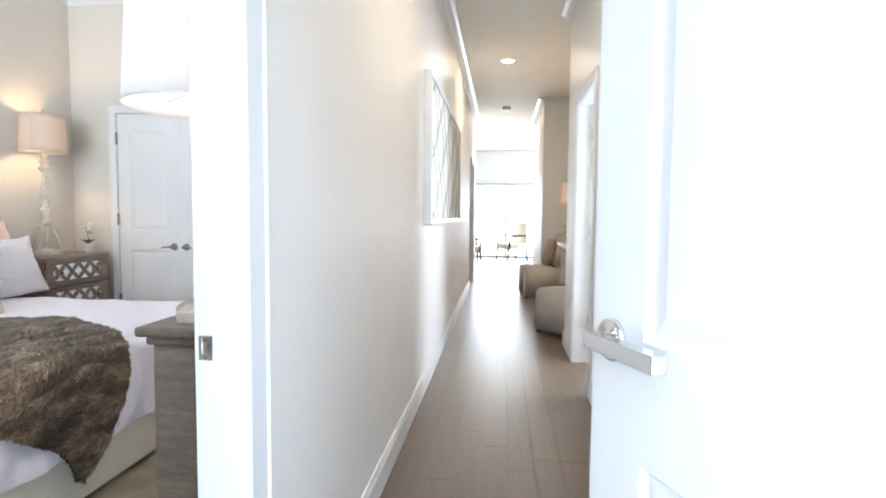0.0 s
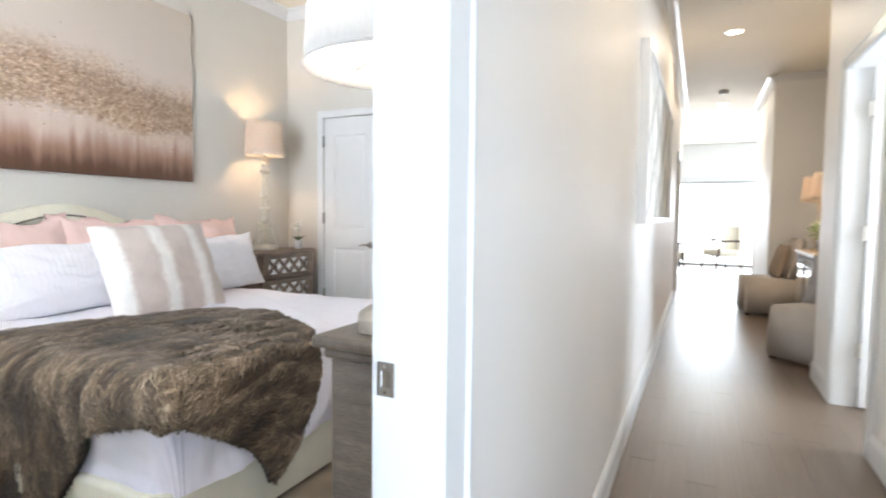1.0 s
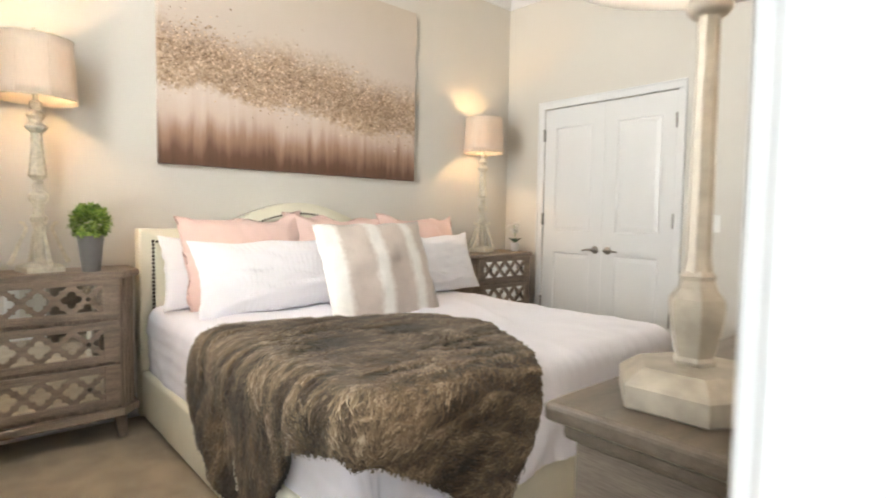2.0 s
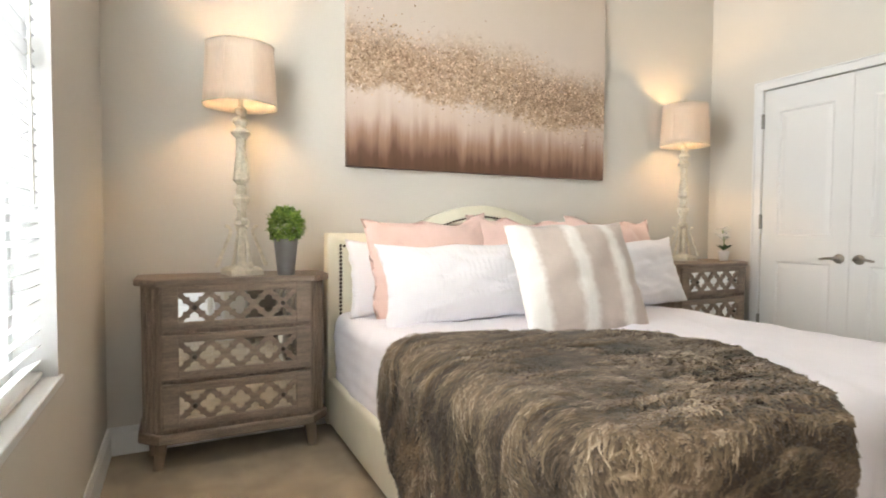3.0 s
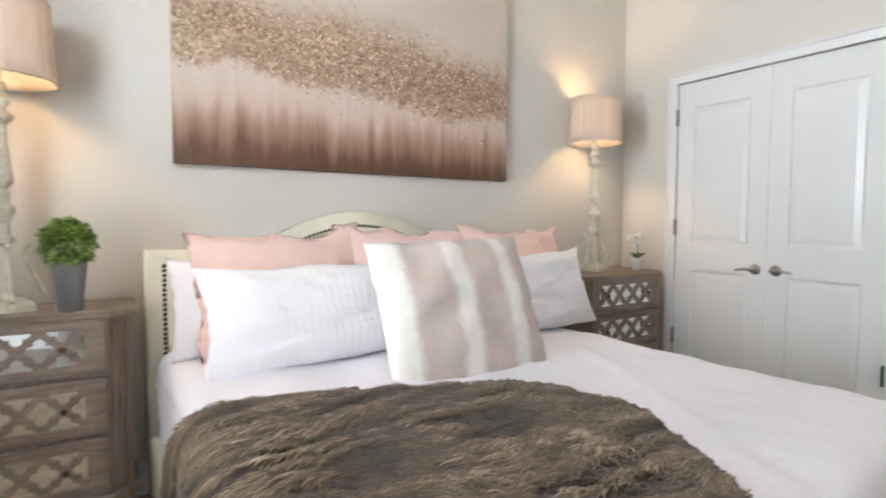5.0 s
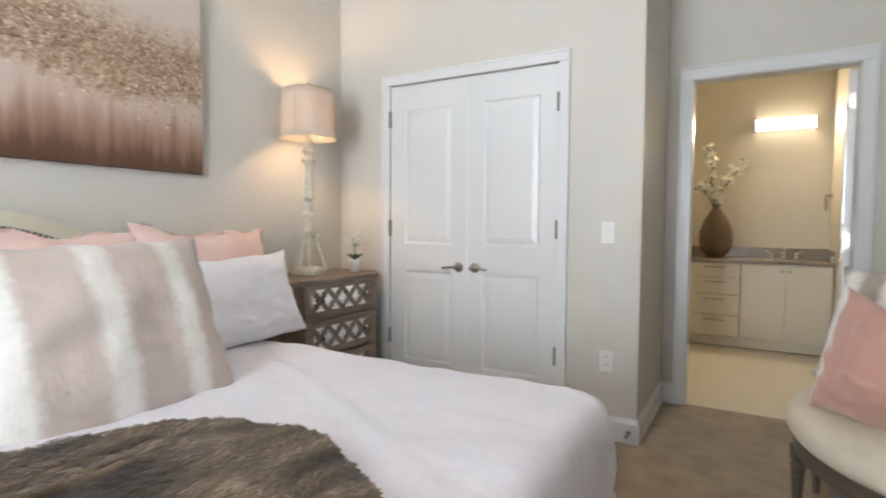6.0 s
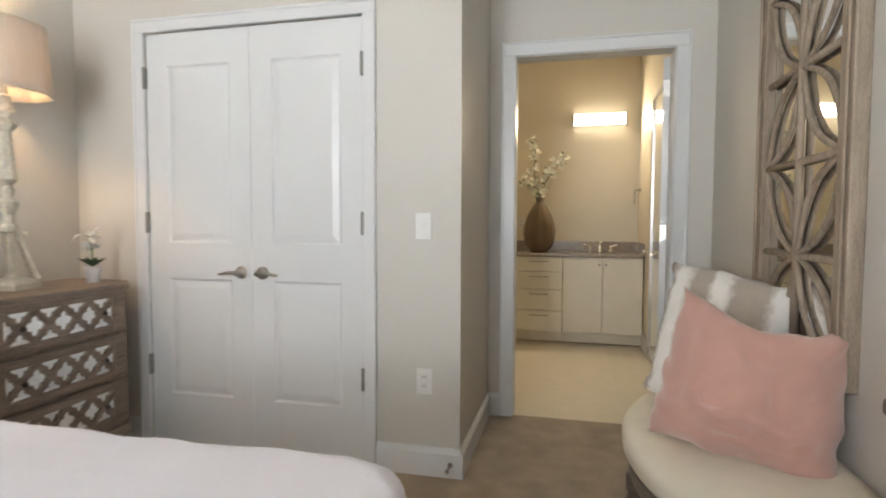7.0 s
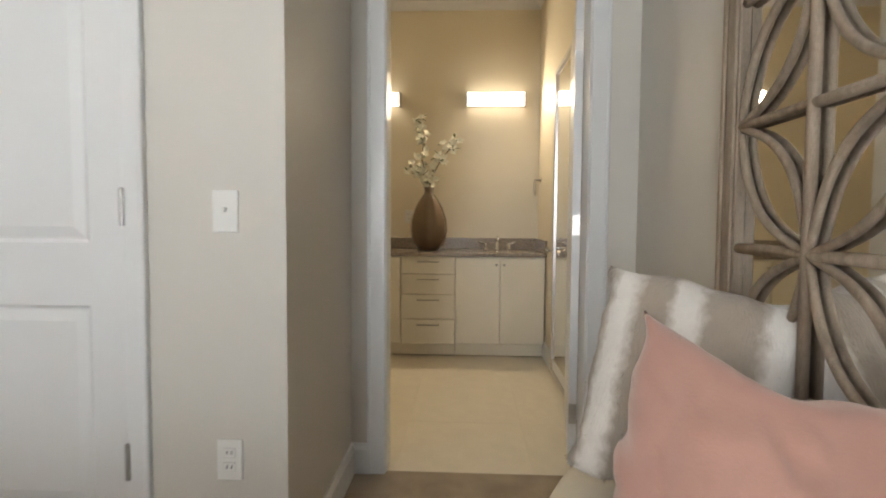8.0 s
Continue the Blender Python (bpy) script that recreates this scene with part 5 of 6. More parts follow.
for k in (0.05, 0.30, 0.5, 0.70, 0.95):
    a = math.pi * k
    x, y = BX - (RX - 0.05) * math.sin(a) - 0.02, BY + (RY - 0.05) * math.cos(a)
    bm = B(); lathe(bm, [(0.013, 0), (0.017, 0.01), (0.014, 0.03), (0.024, 0.22), (0.030, 0.24), (0.020, 0.25), (0.030, 0.27), (0.030, 0.318)], 12, x, y); part("leg", bm, DRESSER, bench, smooth=True)
GREIGE = (0.44, 0.37, 0.30)
FUR2 = striped("grey_striped_faux_fur", [(0.0, GREIGE), (0.20, GREIGE), (0.23, CREAM), (0.28, CREAM), (0.32, GREIGE), (0.40, GREIGE), (0.43, CREAM), (0.48, CREAM), (0.52, GREIGE), (0.66, GREIGE), (0.70, CREAM), (1.0, CREAM)], hairy=0.007)
GB = "pillows on the bench"
fuzzy = pillow("cream and grey striped faux fur pillow on the bench", lean(-0.63, 4.20, 0.484, 13, -112, -9), 0.43, 0.485, 0.19, FUR2, 11, GB, pinch=0.03, wave=0.012)
fuzz(fuzzy, 12000, 0.014, 4, FUR2)
pillow("dusty pink velvet pillow on the bench", lean(-0.66, 3.79, 0.476, 21, -110, -9), 0.46, 0.46, 0.30, PINK, 12, GB, pinch=0.05, sag=0.10, crease=0.05, wave=0.025, n=56, dent=0.15)

# ---- lattice mirror on the wall ----
BLEACHED = mat("bleached_wood", (0.40, 0.315, 0.235), 0.6, var=0.2, scale=2.2, stretch=(22, 22, 2.5), bump=0.0015, bscale=30, fine=0.4)
t = thing("wall_mirror", "tall mirror in a weathered wood frame with interlaced petal fretwork", "mirror", m=pose(EAST, 4.125, 0.69))
MW, MH = 0.725, 1.53
bm = B()
for a in ((-MW / 2, -MW / 2 + 0.075, 0, MH), (MW / 2 - 0.075, MW / 2, 0, MH), (-MW / 2 + 0.075, MW / 2 - 0.075, 0, 0.05), (-MW / 2 + 0.075, MW / 2 - 0.075, MH - 0.05, MH)):
    box(bm, -0.045, -0.002, a[0], a[1], a[2], a[3], 0.005, 2)
part("frame", bm, BLEACHED, t)
for s in (-1, 1):
    bm = B(); box(bm, -0.052, -0.044, s * (MW / 2 - 0.028) - 0.008, s * (MW / 2 - 0.028) + 0.008, 0, MH, 0.003); part("beading", bm, BLEACHED, t)
    bm = B(); box(bm, -0.040, -0.012, s * (MW / 2 - 0.081) - 0.006, s * (MW / 2 - 0.081) + 0.006, 0.045, MH - 0.045, 0.003); part("inner_beading", bm, BLEACHED, t)
bm = B(); box(bm, -0.014, -0.004, -MW / 2 + 0.06, MW / 2 - 0.06, 0.04, MH - 0.04); part("mirror_glass", bm, MIRROR, t)
CW, CH = (MW - 0.15) / 2, 0.2975
bm = B(); tube(bm, [(-0.028, 0, 0.05), (-0.028, 0, MH - 0.05)], 0.0125, 8); part("upright_bar", bm, BLEACHED, t, smooth=True)
for k in range(1, 5):
    bm = B(); tube(bm, [(-0.0262, -CW, 0.04 + CH * k), (-0.0262, CW, 0.04 + CH * k)], 0.012, 8); part("cross_bar", bm, BLEACHED, t, smooth=True)
for k in range(5):
    z0 = 0.04 + CH * k
    for s in (-1, 1):
        a, b = (Vector((-0.0257, 0, z0)), Vector((-0.0257, s * CW, z0 + CH)))
        if k % 2 == 0:
            a, b = Vector((-0.0257, s * CW, z0)), Vector((-0.0257, 0, z0 + CH))
        d = b - a
        nrm = Vector((0, -d.z, d.y)).normalized()
        for e in (-1, 1):
            bm = B(); tube(bm, [a + d * (q / 14) + nrm * e * 0.072 * math.sin(math.pi * q / 14) for q in range(15)], 0.0100, 8, 1.0, (1, 0, 0)); part("petal", bm, BLEACHED, t, smooth=True)

# ---- bathroom ----
LAM = mat("cream_laminate", (0.78, 0.73, 0.62), 0.45, var=0.02, scale=4)
GRANITE = mat("granite", (0.42, 0.36, 0.30), 0.2, var=0.3, scale=70, color2=(0.20, 0.165, 0.14), fine=0.35, bscale=150)
VF, VB, VT = 7.30, BATH_N, 0.835
GV = "vanity units"


def unit(x0, x1, label):
    t = thing("vanity_cabinet", label, "cabinet", GV)
    bm = B(); box(bm, x0 + 0.001, x1 - 0.001, VF + 0.02, VB, 0.10, VT - 0.03); part("body", bm, LAM, t)
    bm = B(); box(bm, x0 + 0.001, x1 - 0.001, VF + 0.06, VB, 0.0, 0.10); part("toe_kick", bm, LAM, t)
    return t


def front(t, x0, x1, z0, z1, pull, px=None):
    bm = B(); box(bm, x0 + 0.004, x1 - 0.004, VF, VF + 0.019, z0 + 0.004, z1 - 0.004, 0.002)
    d = part("drawer" if pull == "bar" else "door", bm, LAM, t)
    bm = B()
    if pull == "bar":
        c = (x0 + x1) / 2
        tube(bm, [(c - 0.085, VF, z1 - 0.045), (c - 0.085, VF - 0.025, z1 - 0.045), (c + 0.085, VF - 0.025, z1 - 0.045), (c + 0.085, VF, z1 - 0.045)], 0.005, 6)
    else:
        bmesh.ops.create_uvsphere(bm, u_segments=10, v_segments=6, radius=0.011, matrix=Matrix.Translation((px, VF - 0.012, z1 - 0.055)))
    part("pull", bm, NICKEL_D, d)


# widths taken where the fronts stand
a, b, c, d = -2.50, -1.60, -1.165, -0.455
t = unit(a, b, "cream laminate vanity cabinet with flat doors")
front(t, a, (a + b) / 2, 0.10, VT - 0.04, "knob", (a + b) / 2 - 0.03); front(t, (a + b) / 2, b, 0.10, VT - 0.04, "knob", (a + b) / 2 + 0.03)
t = unit(b, c, "cream laminate vanity cabinet with four drawers")
for z0, z1 in ((0.10, 0.30), (0.30, 0.50), (0.50, 0.665), (0.665, 0.805)):
    front(t, b, c, z0, z1, "bar")
t = unit(c, d, "cream laminate sink cabinet with two doors")
front(t, c, (c + d) / 2, 0.10, VT - 0.04, "knob", (c + d) / 2 - 0.03); front(t, (c + d) / 2, d, 0.10, VT - 0.04, "knob", (c + d) / 2 + 0.03)
t = thing("worktop", "speckled brown granite vanity worktop with backsplash", "worktop")
bm = B(); box(bm, a, BATH_E - 0.001, VF - 0.02, VB - 0.001, VT - 0.03, VT, 0.004); part("slab", bm, GRANITE, t)
bm = B(); box(bm, a, BATH_E - 0.001, VB - 0.022, VB - 0.001, VT, VT + 0.10, 0.003); part("backsplash", bm, GRANITE, t)
bm = B(); box(bm, BATH_E - 0.022, BATH_E - 0.001, VF - 0.02, VB - 0.022, VT, VT + 0.10, 0.003); part("side_splash", bm, GRANITE, t)
t = thing("faucet", "chrome widespread basin faucet with two handles", "faucet", m=pose(-0.815, 7.70, VT))
bm = B(); lathe(bm, [(0.025, 0), (0.022, 0.012), (0.013, 0.02), (0.012, 0.09)], 14); tube(bm, [(0, 0, 0.08), (0, -0.02, 0.115), (0, -0.07, 0.12), (0, -0.11, 0.095), (0, -0.115, 0.08)], 0.012, 10); part("spout", bm, CHROME, t, smooth=True)
for s in (-1, 1):
    bm = B(); lathe(bm, [(0.024, 0), (0.021, 0.012), (0.014, 0.02), (0.016, 0.05), (0.010, 0.06)], 14, s * 0.10, 0); tube(bm, [(s * 0.10, 0, 0.05), (s * 0.135, 0.0, 0.068), (s * 0.16, 0, 0.07)], 0.007, 8); part("tap_handle", bm, CHROME, t, smooth=True)
LIT = glow("light_diffuser", (1.0, 0.88, 0.70), 4.5)
for x0 in (-1.095, -2.19):
    t = thing("vanity_light", "lit rectangular bar light with a white diffuser on the wall", "wall light", "bathroom wall lights", pose(x0, BATH_N, 2.15))
    bm = B(); box(bm, 0.005, 0.515, -0.095, -0.03, -0.055, 0.055, 0.012, 3); part("diffuser", bm, LIT, t, smooth=True)
    for x in (0.0, 0.507):
        bm = B(); box(bm, x, x + 0.013, -0.10, -0.001, -0.06, 0.06, 0.002); part("end_cap", bm, NICKEL, t)
    bm = B(); box(bm, 0.013, 0.507, -0.03, -0.001, -0.05, 0.05, 0.002); part("backplate", bm, NICKEL, t)
    lamp("vanity_glow", "AREA", look((x0 + 0.26, BATH_N - 0.11, 2.15), (x0 + 0.26, BATH_N - 1.0, 1.9)), 10.5, (1.0, 0.82, 0.58), 0.5, 0.1)
# vase with blossom branches
t = thing("vase", "smoky brown glass vase with white blossom branches on the worktop", "vase", m=pose(-1.40, 7.58, VT) @ Matrix.Scale(1.17, 4))
vm = mat("smoky_glass", (0.26, 0.175, 0.11), 0.12, var=0.1, scale=8, coat=0.5)
vm.node_tree.nodes["Principled BSDF"].inputs["Transmission Weight"].default_value = 0.35
bm = B()
prof = [(0.06, 0.0), (0.07, 0.005), (0.115, 0.06), (0.135, 0.14), (0.13, 0.22), (0.10, 0.31), (0.055, 0.385), (0.033, 0.41), (0.030, 0.43), (0.040, 0.455), (0.035, 0.455), (0.026, 0.43)]
rings = []
for r, h in prof:
    ring = []
    for i in range(48):
        q = 2 * math.pi * i / 48
        rr = r * (1 - 0.045 * abs(math.sin(6 * q)) * min(1, r / 0.06))
        ring.append(bm.verts.new((rr * math.cos(q), rr * math.sin(q), h)))
    rings.append(ring)
for p, q in zip(rings, rings[1:]):
    for i in range(48):
        bm.faces.new((p[i], p[(i + 1) % 48], q[(i + 1) % 48], q[i]))
bm.faces.new(rings[0][::-1])
part("body", bm, vm, t, smooth=True)
rng = random.Random(12)
BARK = mat("twig", (0.16, 0.12, 0.07), 0.8)
PETAL = mat("cream_petal", (0.90, 0.89, 0.78), 0.6, var=0.08, scale=40)
bmf, bml = B(), B()
for pts in ([(0, 0, 0.30), (-0.01, 0, 0.48), (-0.05, -0.01, 0.66), (-0.035, 0.0, 0.82), (-0.075, 0.01, 0.96)], [(0, 0, 0.30), (0.01, -0.01, 0.48), (0.06, -0.02, 0.60), (0.13, -0.03, 0.70), (0.20, -0.02, 0.79)], [(0, 0, 0.30), (-0.02, 0.01, 0.47), (-0.09, 0.02, 0.56), (-0.14, 0.02, 0.62)]):
    bm = B(); tube(bm, pts, [0.006, 0.005, 0.004, 0.003, 0.002][:len(pts)], 6); part("branch", bm, BARK, t)
    for a_, b_ in list(zip(pts, pts[1:]))[1:]:
        for k in range(11):
            c0 = Vector(a_).lerp(Vector(b_), rng.random()) + Vector((rng.gauss(0, 0.022), rng.gauss(0, 0.022), rng.gauss(0, 0.018)))
            face = Vector((rng.gauss(0, 0.6), -0.7, 0.5 + rng.gauss(0, 0.4))).normalized()
            e1 = face.orthogonal().normalized()
            e2 = face.cross(e1)
            for q in range(5):
                an = 2 * math.pi * q / 5
                leaf(bmf, c0, e1 * math.cos(an) + e2 * math.sin(an) + face * 0.45, face, 0.036, 0.034)
            leaf(bml, c0, Vector((rng.gauss(0, 1), rng.gauss(0, 1), rng.gauss(0, 1))), Vector((0, 0, 1)), 0.05, 0.022)
part("blossoms", bmf, PETAL, t)
part("leaves", bml, mat("olive_leaf", (0.10, 0.15, 0.035), 0.6), t)
# towel ring
t = thing("towel_ring", "small chrome towel ring on the bathroom wall", "towel ring", m=pose(BATH_E, 7.70, 1.44))
bm = B(); lathe(bm, [(0.024, 0), (0.022, 0.008), (0.011, 0.012), (0.010, 0.06)], 14)
bmesh.ops.transform(bm, matrix=Matrix.Rotation(radians(-90), 4, "Y"), verts=bm.verts); part("post", bm, CHROME, t, smooth=True)
bm = B(); tube(bm, [(-0.055, 0.0 + 0.07 * math.sin(q), -0.07 + 0.07 * math.cos(q)) for q in [2 * math.pi * k / 20 for k in range(21)]], 0.005, 6); part("ring", bm, CHROME, t, smooth=True)
plate("outlet", pose(-1.60, BATH_N - 0.0005, 1.12), "outlet", "white wall outlet over the bathroom worktop", "outlet")
# open bathroom door
door = thing("bathroom_door", "white bathroom door standing open into the bathroom", "door", m=pose(BD1 - 0.002, BATHW + 0.125, 0.012, 0, 0, 81))
part("leaf", panel_leaf(0.80, 2.03, 0.035, [(0.12, 0.68, 0.255, 0.835), (0.12, 0.68, 1.01, 1.87)]), TRIM, door)
lever(door, 0.74, 0.035, 0.90, 1, -1, NICKEL_D)
for z in (0.22, 1.06, 1.86):
    bm = B(); box(bm, -0.0012, 0.002, 0.002, 0.034, z - 0.045, z + 0.045); part("hinge", bm, NICKEL, door)
# tall mirrored door on the side wall
t = thing("mirrored_door", "tall mirror-faced closet door in a thin nickel frame on the bathroom side wall", "door", m=pose(BATH_E, 6.50, 0.015))
bm = B()
for p in ((-0.38, -0.355, 0, 2.12), (0.355, 0.38, 0, 2.12), (-0.355, 0.355, 0, 0.03), (-0.355, 0.355, 2.09, 2.12)):
    box(bm, -0.025, -0.001, p[0], p[1], p[2], p[3], 0.003)
part("frame", bm, NICKEL, t)
bm = B(); box(bm, -0.012, -0.004, -0.36, 0.36, 0.02, 2.10); part("mirror_glass", bm, MIRROR, t)
bm = B(); lathe(bm, [(0.020, 0), (0.018, 0.006), (0.009, 0.010), (0.009, 0.03), (0.021, 0.036), (0.023, 0.05), (0.012, 0.06)], 16)
bmesh.ops.transform(bm, matrix=Matrix.Translation((-0.025, 0.33, 0.87)) @ Matrix.Rotation(radians(-90), 4, "Y"), verts=bm.verts); part("knob", bm, CHROME, t, smooth=True)

# ---- hall ----
t = thing("hall_picture", "white framed canvas with pale grey interlaced lines", "picture", m=pose(HALL_L, 4.74, 1.155))
PW, PH = 1.21, 0.925
bm = B(); box(bm, 0.002, 0.038, -PW, PW, 0, PH, 0.003); part("canvas", bm, mat("pale_canvas", (0.80, 0.79, 0.75), 0.8, var=0.04, scale=5), t)
bm = B()
for p in ((-PW - 0.035, -PW, -0.035, PH + 0.035), (PW, PW + 0.035, -0.035, PH + 0.035), (-PW, PW, -0.035, 0), (-PW, PW, PH, PH + 0.035)):
    box(bm, 0.001, 0.055, p[0], p[1], p[2], p[3], 0.003)
part("frame", bm, TRIM, t)
for k in range(6):
    for e in (-1, 1):
        bm = B()
        pts = []
        for q in range(21):
            f = q / 20
            y = -PW + (2 * PW) * ((k + 0.5) / 6) + 0.20 * math.sin(f * 2 * math.pi + k) * e
            pts.append((0.039, min(PW - 0.01, max(-PW + 0.01, y)), 0.01 + (PH - 0.02) * f))
        tube(bm, pts, 0.017, 4, 0.15, (1, 0, 0)); part("line", bm, mat("grey_line", (0.34, 0.34, 0.32), 0.7) if "grey_line" not in bpy.data.materials else bpy.data.materials["grey_line"], t)
SPOT = glow("downlight_lens", (1.0, 0.88, 0.70), 9)
# The nearest downlight, at y 2.4, is an unseen addition that lights the hall.
for x, y in ((0.27, 6.45), (0.30, 10.1), (0.25, 2.4)):
    t = thing("downlight", "lit round recessed ceiling downlight", "ceiling light", "hall downlights", pose(x, y, HALL_C))
    bm = B(); lathe(bm, [(0.085, -0.008), (0.088, -0.001)], 28); part("trim_ring", bm, TRIM, t)
    bm = B(); lathe(bm, [(0.066, -0.011), (0.068, -0.009)], 28); part("lens", bm, SPOT, t)
    lamp("downlight_glow", "AREA", look((x, y, HALL_C - 0.03), (x, y + 0.001, 0)), 14, (1.0, 0.82, 0.6), 0.13, 0.13)
t = thing("smoke_detector", "white round smoke detector on the hall ceiling", "smoke detector", m=pose(0.28, 9.2, HALL_C))
bm = B(); lathe(bm, [(0.05, -0.045), (0.062, -0.035), (0.068, -0.001)], 24); part("body", bm, PLASTIC, t, smooth=True)
# side door, swung open into the side room
door = thing("side_door", "white panelled side room door standing open", "door", m=pose(HALL_R + 0.126, 4.382, 0.012, 0, 0, 2))
part("leaf", panel_leaf(0.793, 2.03, 0.035, [(0.12, 0.673, 0.255, 0.835), (0.12, 0.673, 1.01, 1.87)]), TRIM, door)
for z in (0.35, 1.06, 1.80):
    bm = B(); box(bm, -0.030, 0.0015, -0.003, 0.002, z - 0.045, z + 0.045); part("hinge", bm, NICKEL, door)
door = thing("hall_door", "dark taupe hall door, closed", "door", m=pose(HALL_L - 0.03, 8.783, 0.012, 0, 0, 90))
part("leaf", panel_leaf(0.834, 2.02, 0.035, [(0.12, 0.714, 0.255, 0.835), (0.12, 0.714, 1.01, 1.87)]), mat("taupe_door", (0.36, 0.30, 0.24), 0.5), door)

SLIP = mat("slipcover_linen", (0.50, 0.46, 0.42), 0.9, var=0.04, scale=10, bump=0.0012, bscale=160)
PILLOW_G = mat("grey_pillow", (0.36, 0.35, 0.36), 0.85, bump=0.001, bscale=150)


def slip_chair(m, label):
    t = thing("slipcover_chair", label, "chair", "chairs beside the hall console", m)
    bm = B()
    lo = [(-0.27, -0.27), (0.27, -0.27), (0.27, 0.27), (-0.27, 0.27)]
    a_ = [bm.verts.new((x * 1.04, y * 1.04, 0.025)) for x, y in lo]
    b_ = [bm.verts.new((x, y, 0.45)) for x, y in lo]
    bm.faces.new(a_[::-1]); bm.faces.new(b_)
    for k in range(4):
        bm.faces.new((a_[k], a_[(k + 1) % 4], b_[(k + 1) % 4], b_[k]))
    bmesh.ops.bevel(bm, geom=list(bm.edges), offset=0.018, segments=2, affect="EDGES")
    part("skirted_seat", bm, SLIP, t, smooth=True)
    bm = B()
    a_ = [bm.verts.new(p) for p in ((0.13, -0.26, 0.44), (0.28, -0.26, 0.44), (0.28, 0.26, 0.44), (0.13, 0.26, 0.44))]
    b_ = [bm.verts.new(p) for p in ((0.27, -0.25, 0.93), (0.36, -0.25, 0.93), (0.36, 0.25, 0.93), (0.27, 0.25, 0.93))]
    bm.faces.new(a_[::-1]); bm.faces.new(b_)
    for k in range(4):
        bm.faces.new((a_[k], a_[(k + 1) % 4], b_[(k + 1) % 4], b_[k]))
    bmesh.ops.bevel(bm, geom=list(bm.edges), offset=0.03, segments=3, affect="EDGES")
    part("backrest", bm, SLIP, t, smooth=True)
    for x in (-0.24, 0.24):
        for y in (-0.24, 0.24):
            bm = B(); box(bm, x - 0.02, x + 0.02, y - 0.02, y + 0.02, 0, 0.03, 0.003); part("leg", bm, DRESSER, t)
    return t


slip_chair(pose(0.955, 5.555, 0, 0, 0, 45), "greige slipcovered side chair in the hall niche")
slip_chair(pose(0.80, 8.05, 0, 0, 0, 6), "greige slipcovered side chair beyond the console")
pillow("grey pillow leaning on the slipcovered chair", pose(0.985, 5.585, 0.452, 0, 0, 45) @ pose(0, 0, 0, 0, 16, 0), 0.44, 0.42, 0.13, PILLOW_G, 21, "pillows on the hall chairs")
pillow("taupe pillow leaning on the slipcovered chair", pose(0.87, 8.05, 0.452, 0, 0, 6) @ pose(0, 0, 0, 0, 16, 0), 0.44, 0.42, 0.13, mat("taupe_pillow", (0.34, 0.27, 0.21), 0.85), 22, "pillows on the hall chairs")
t = thing("console_table", "grey wood console with a mirrored front in the hall niche", "console table", m=pose(1.20, 6.72, 0))
bm = B(); box(bm, -0.2, 0.2, -0.55, 0.55, 0.12, 0.80, 0.006); part("body", bm, DRESSER, t)
bm = B(); box(bm, -0.225, 0.21, -0.58, 0.58, 0.80, 0.835, 0.006, 2); part("top", bm, SILVERWOOD, t)
for y in (-0.27, 0.27):
    bm = B(); box(bm, -0.212, -0.199, y - 0.25, y + 0.25, 0.16, 0.76, 0.003); d = part("door", bm, DRESSER, t)
    bm = B(); box(bm, -0.2165, -0.2125, y - 0.19, y + 0.19, 0.22, 0.70); part("mirror_inlay", bm, MIRROR, d)
for x in (-0.17, 0.17):
    for y in (-0.5, 0.5):
        bm = B(); box(bm, x - 0.025, x + 0.025, y - 0.025, y + 0.025, 0, 0.125, 0.004); part("leg", bm, DRESSER, t)
for k, y in enumerate((6.95, 6.40)):
    t = thing("table_lamp", "lit table lamp with a tan drum shade on the hall console", "lamp", "lamps on the hall console", pose(1.14, y + 0.1, 0.836))
    bm = B(); lathe(bm, [(0.08, 0), (0.08, 0.02), (0.03, 0.035), (0.05, 0.10), (0.065, 0.16), (0.04, 0.24), (0.02, 0.30), (0.012, 0.42), (0.012, 0.55)], 20); part("base", bm, SILVERWOOD, t, smooth=True)
    part("shade", shade_mesh(0.17, 0.15, 0.50, 0.76, 6), SHADE, t, smooth=True)
    bm = B(); lathe(bm, [(0.01, 0.54), (0.028, 0.6), (0.026, 0.63), (0.01, 0.65)], 12); b = part("bulb", bm, BULB, t, smooth=True); b.visible_shadow = False
    lamp("console_light", "POINT", pose(1.14, y + 0.1, 0.836 + 0.61), 6, WARM, 0.03)
t = thing("flower_vase", "round dark vase of green and cream flowers on the console", "plant", m=pose(1.08, 6.27, 0.836))
bm = B(); lathe(bm, [(0.045, 0), (0.075, 0.04), (0.085, 0.09), (0.065, 0.14), (0.055, 0.15), (0.048, 0.145)], 20); part("vase", bm, mat("dark_ceramic", (0.10, 0.09, 0.08), 0.25), t, smooth=True)
bmf, bml = B(), B()
rng = random.Random(31)
for _ in range(420):
    v = Vector((rng.gauss(0, 1), rng.gauss(0, 1), abs(rng.gauss(0, 0.9)))).normalized()
    p = Vector((0, 0, 0.16)) + v * rng.uniform(0.04, 0.16)
    leaf(bmf if rng.random() < 0.4 else bml, p, v + Vector((rng.uniform(-1, 1), rng.uniform(-1, 1), rng.uniform(-1, 1))) * 0.6, Vector((0, 0, 1)), 0.05, 0.028)
part("blossoms", bmf, PETAL, t); part("leaves", bml, LEAF2, t)

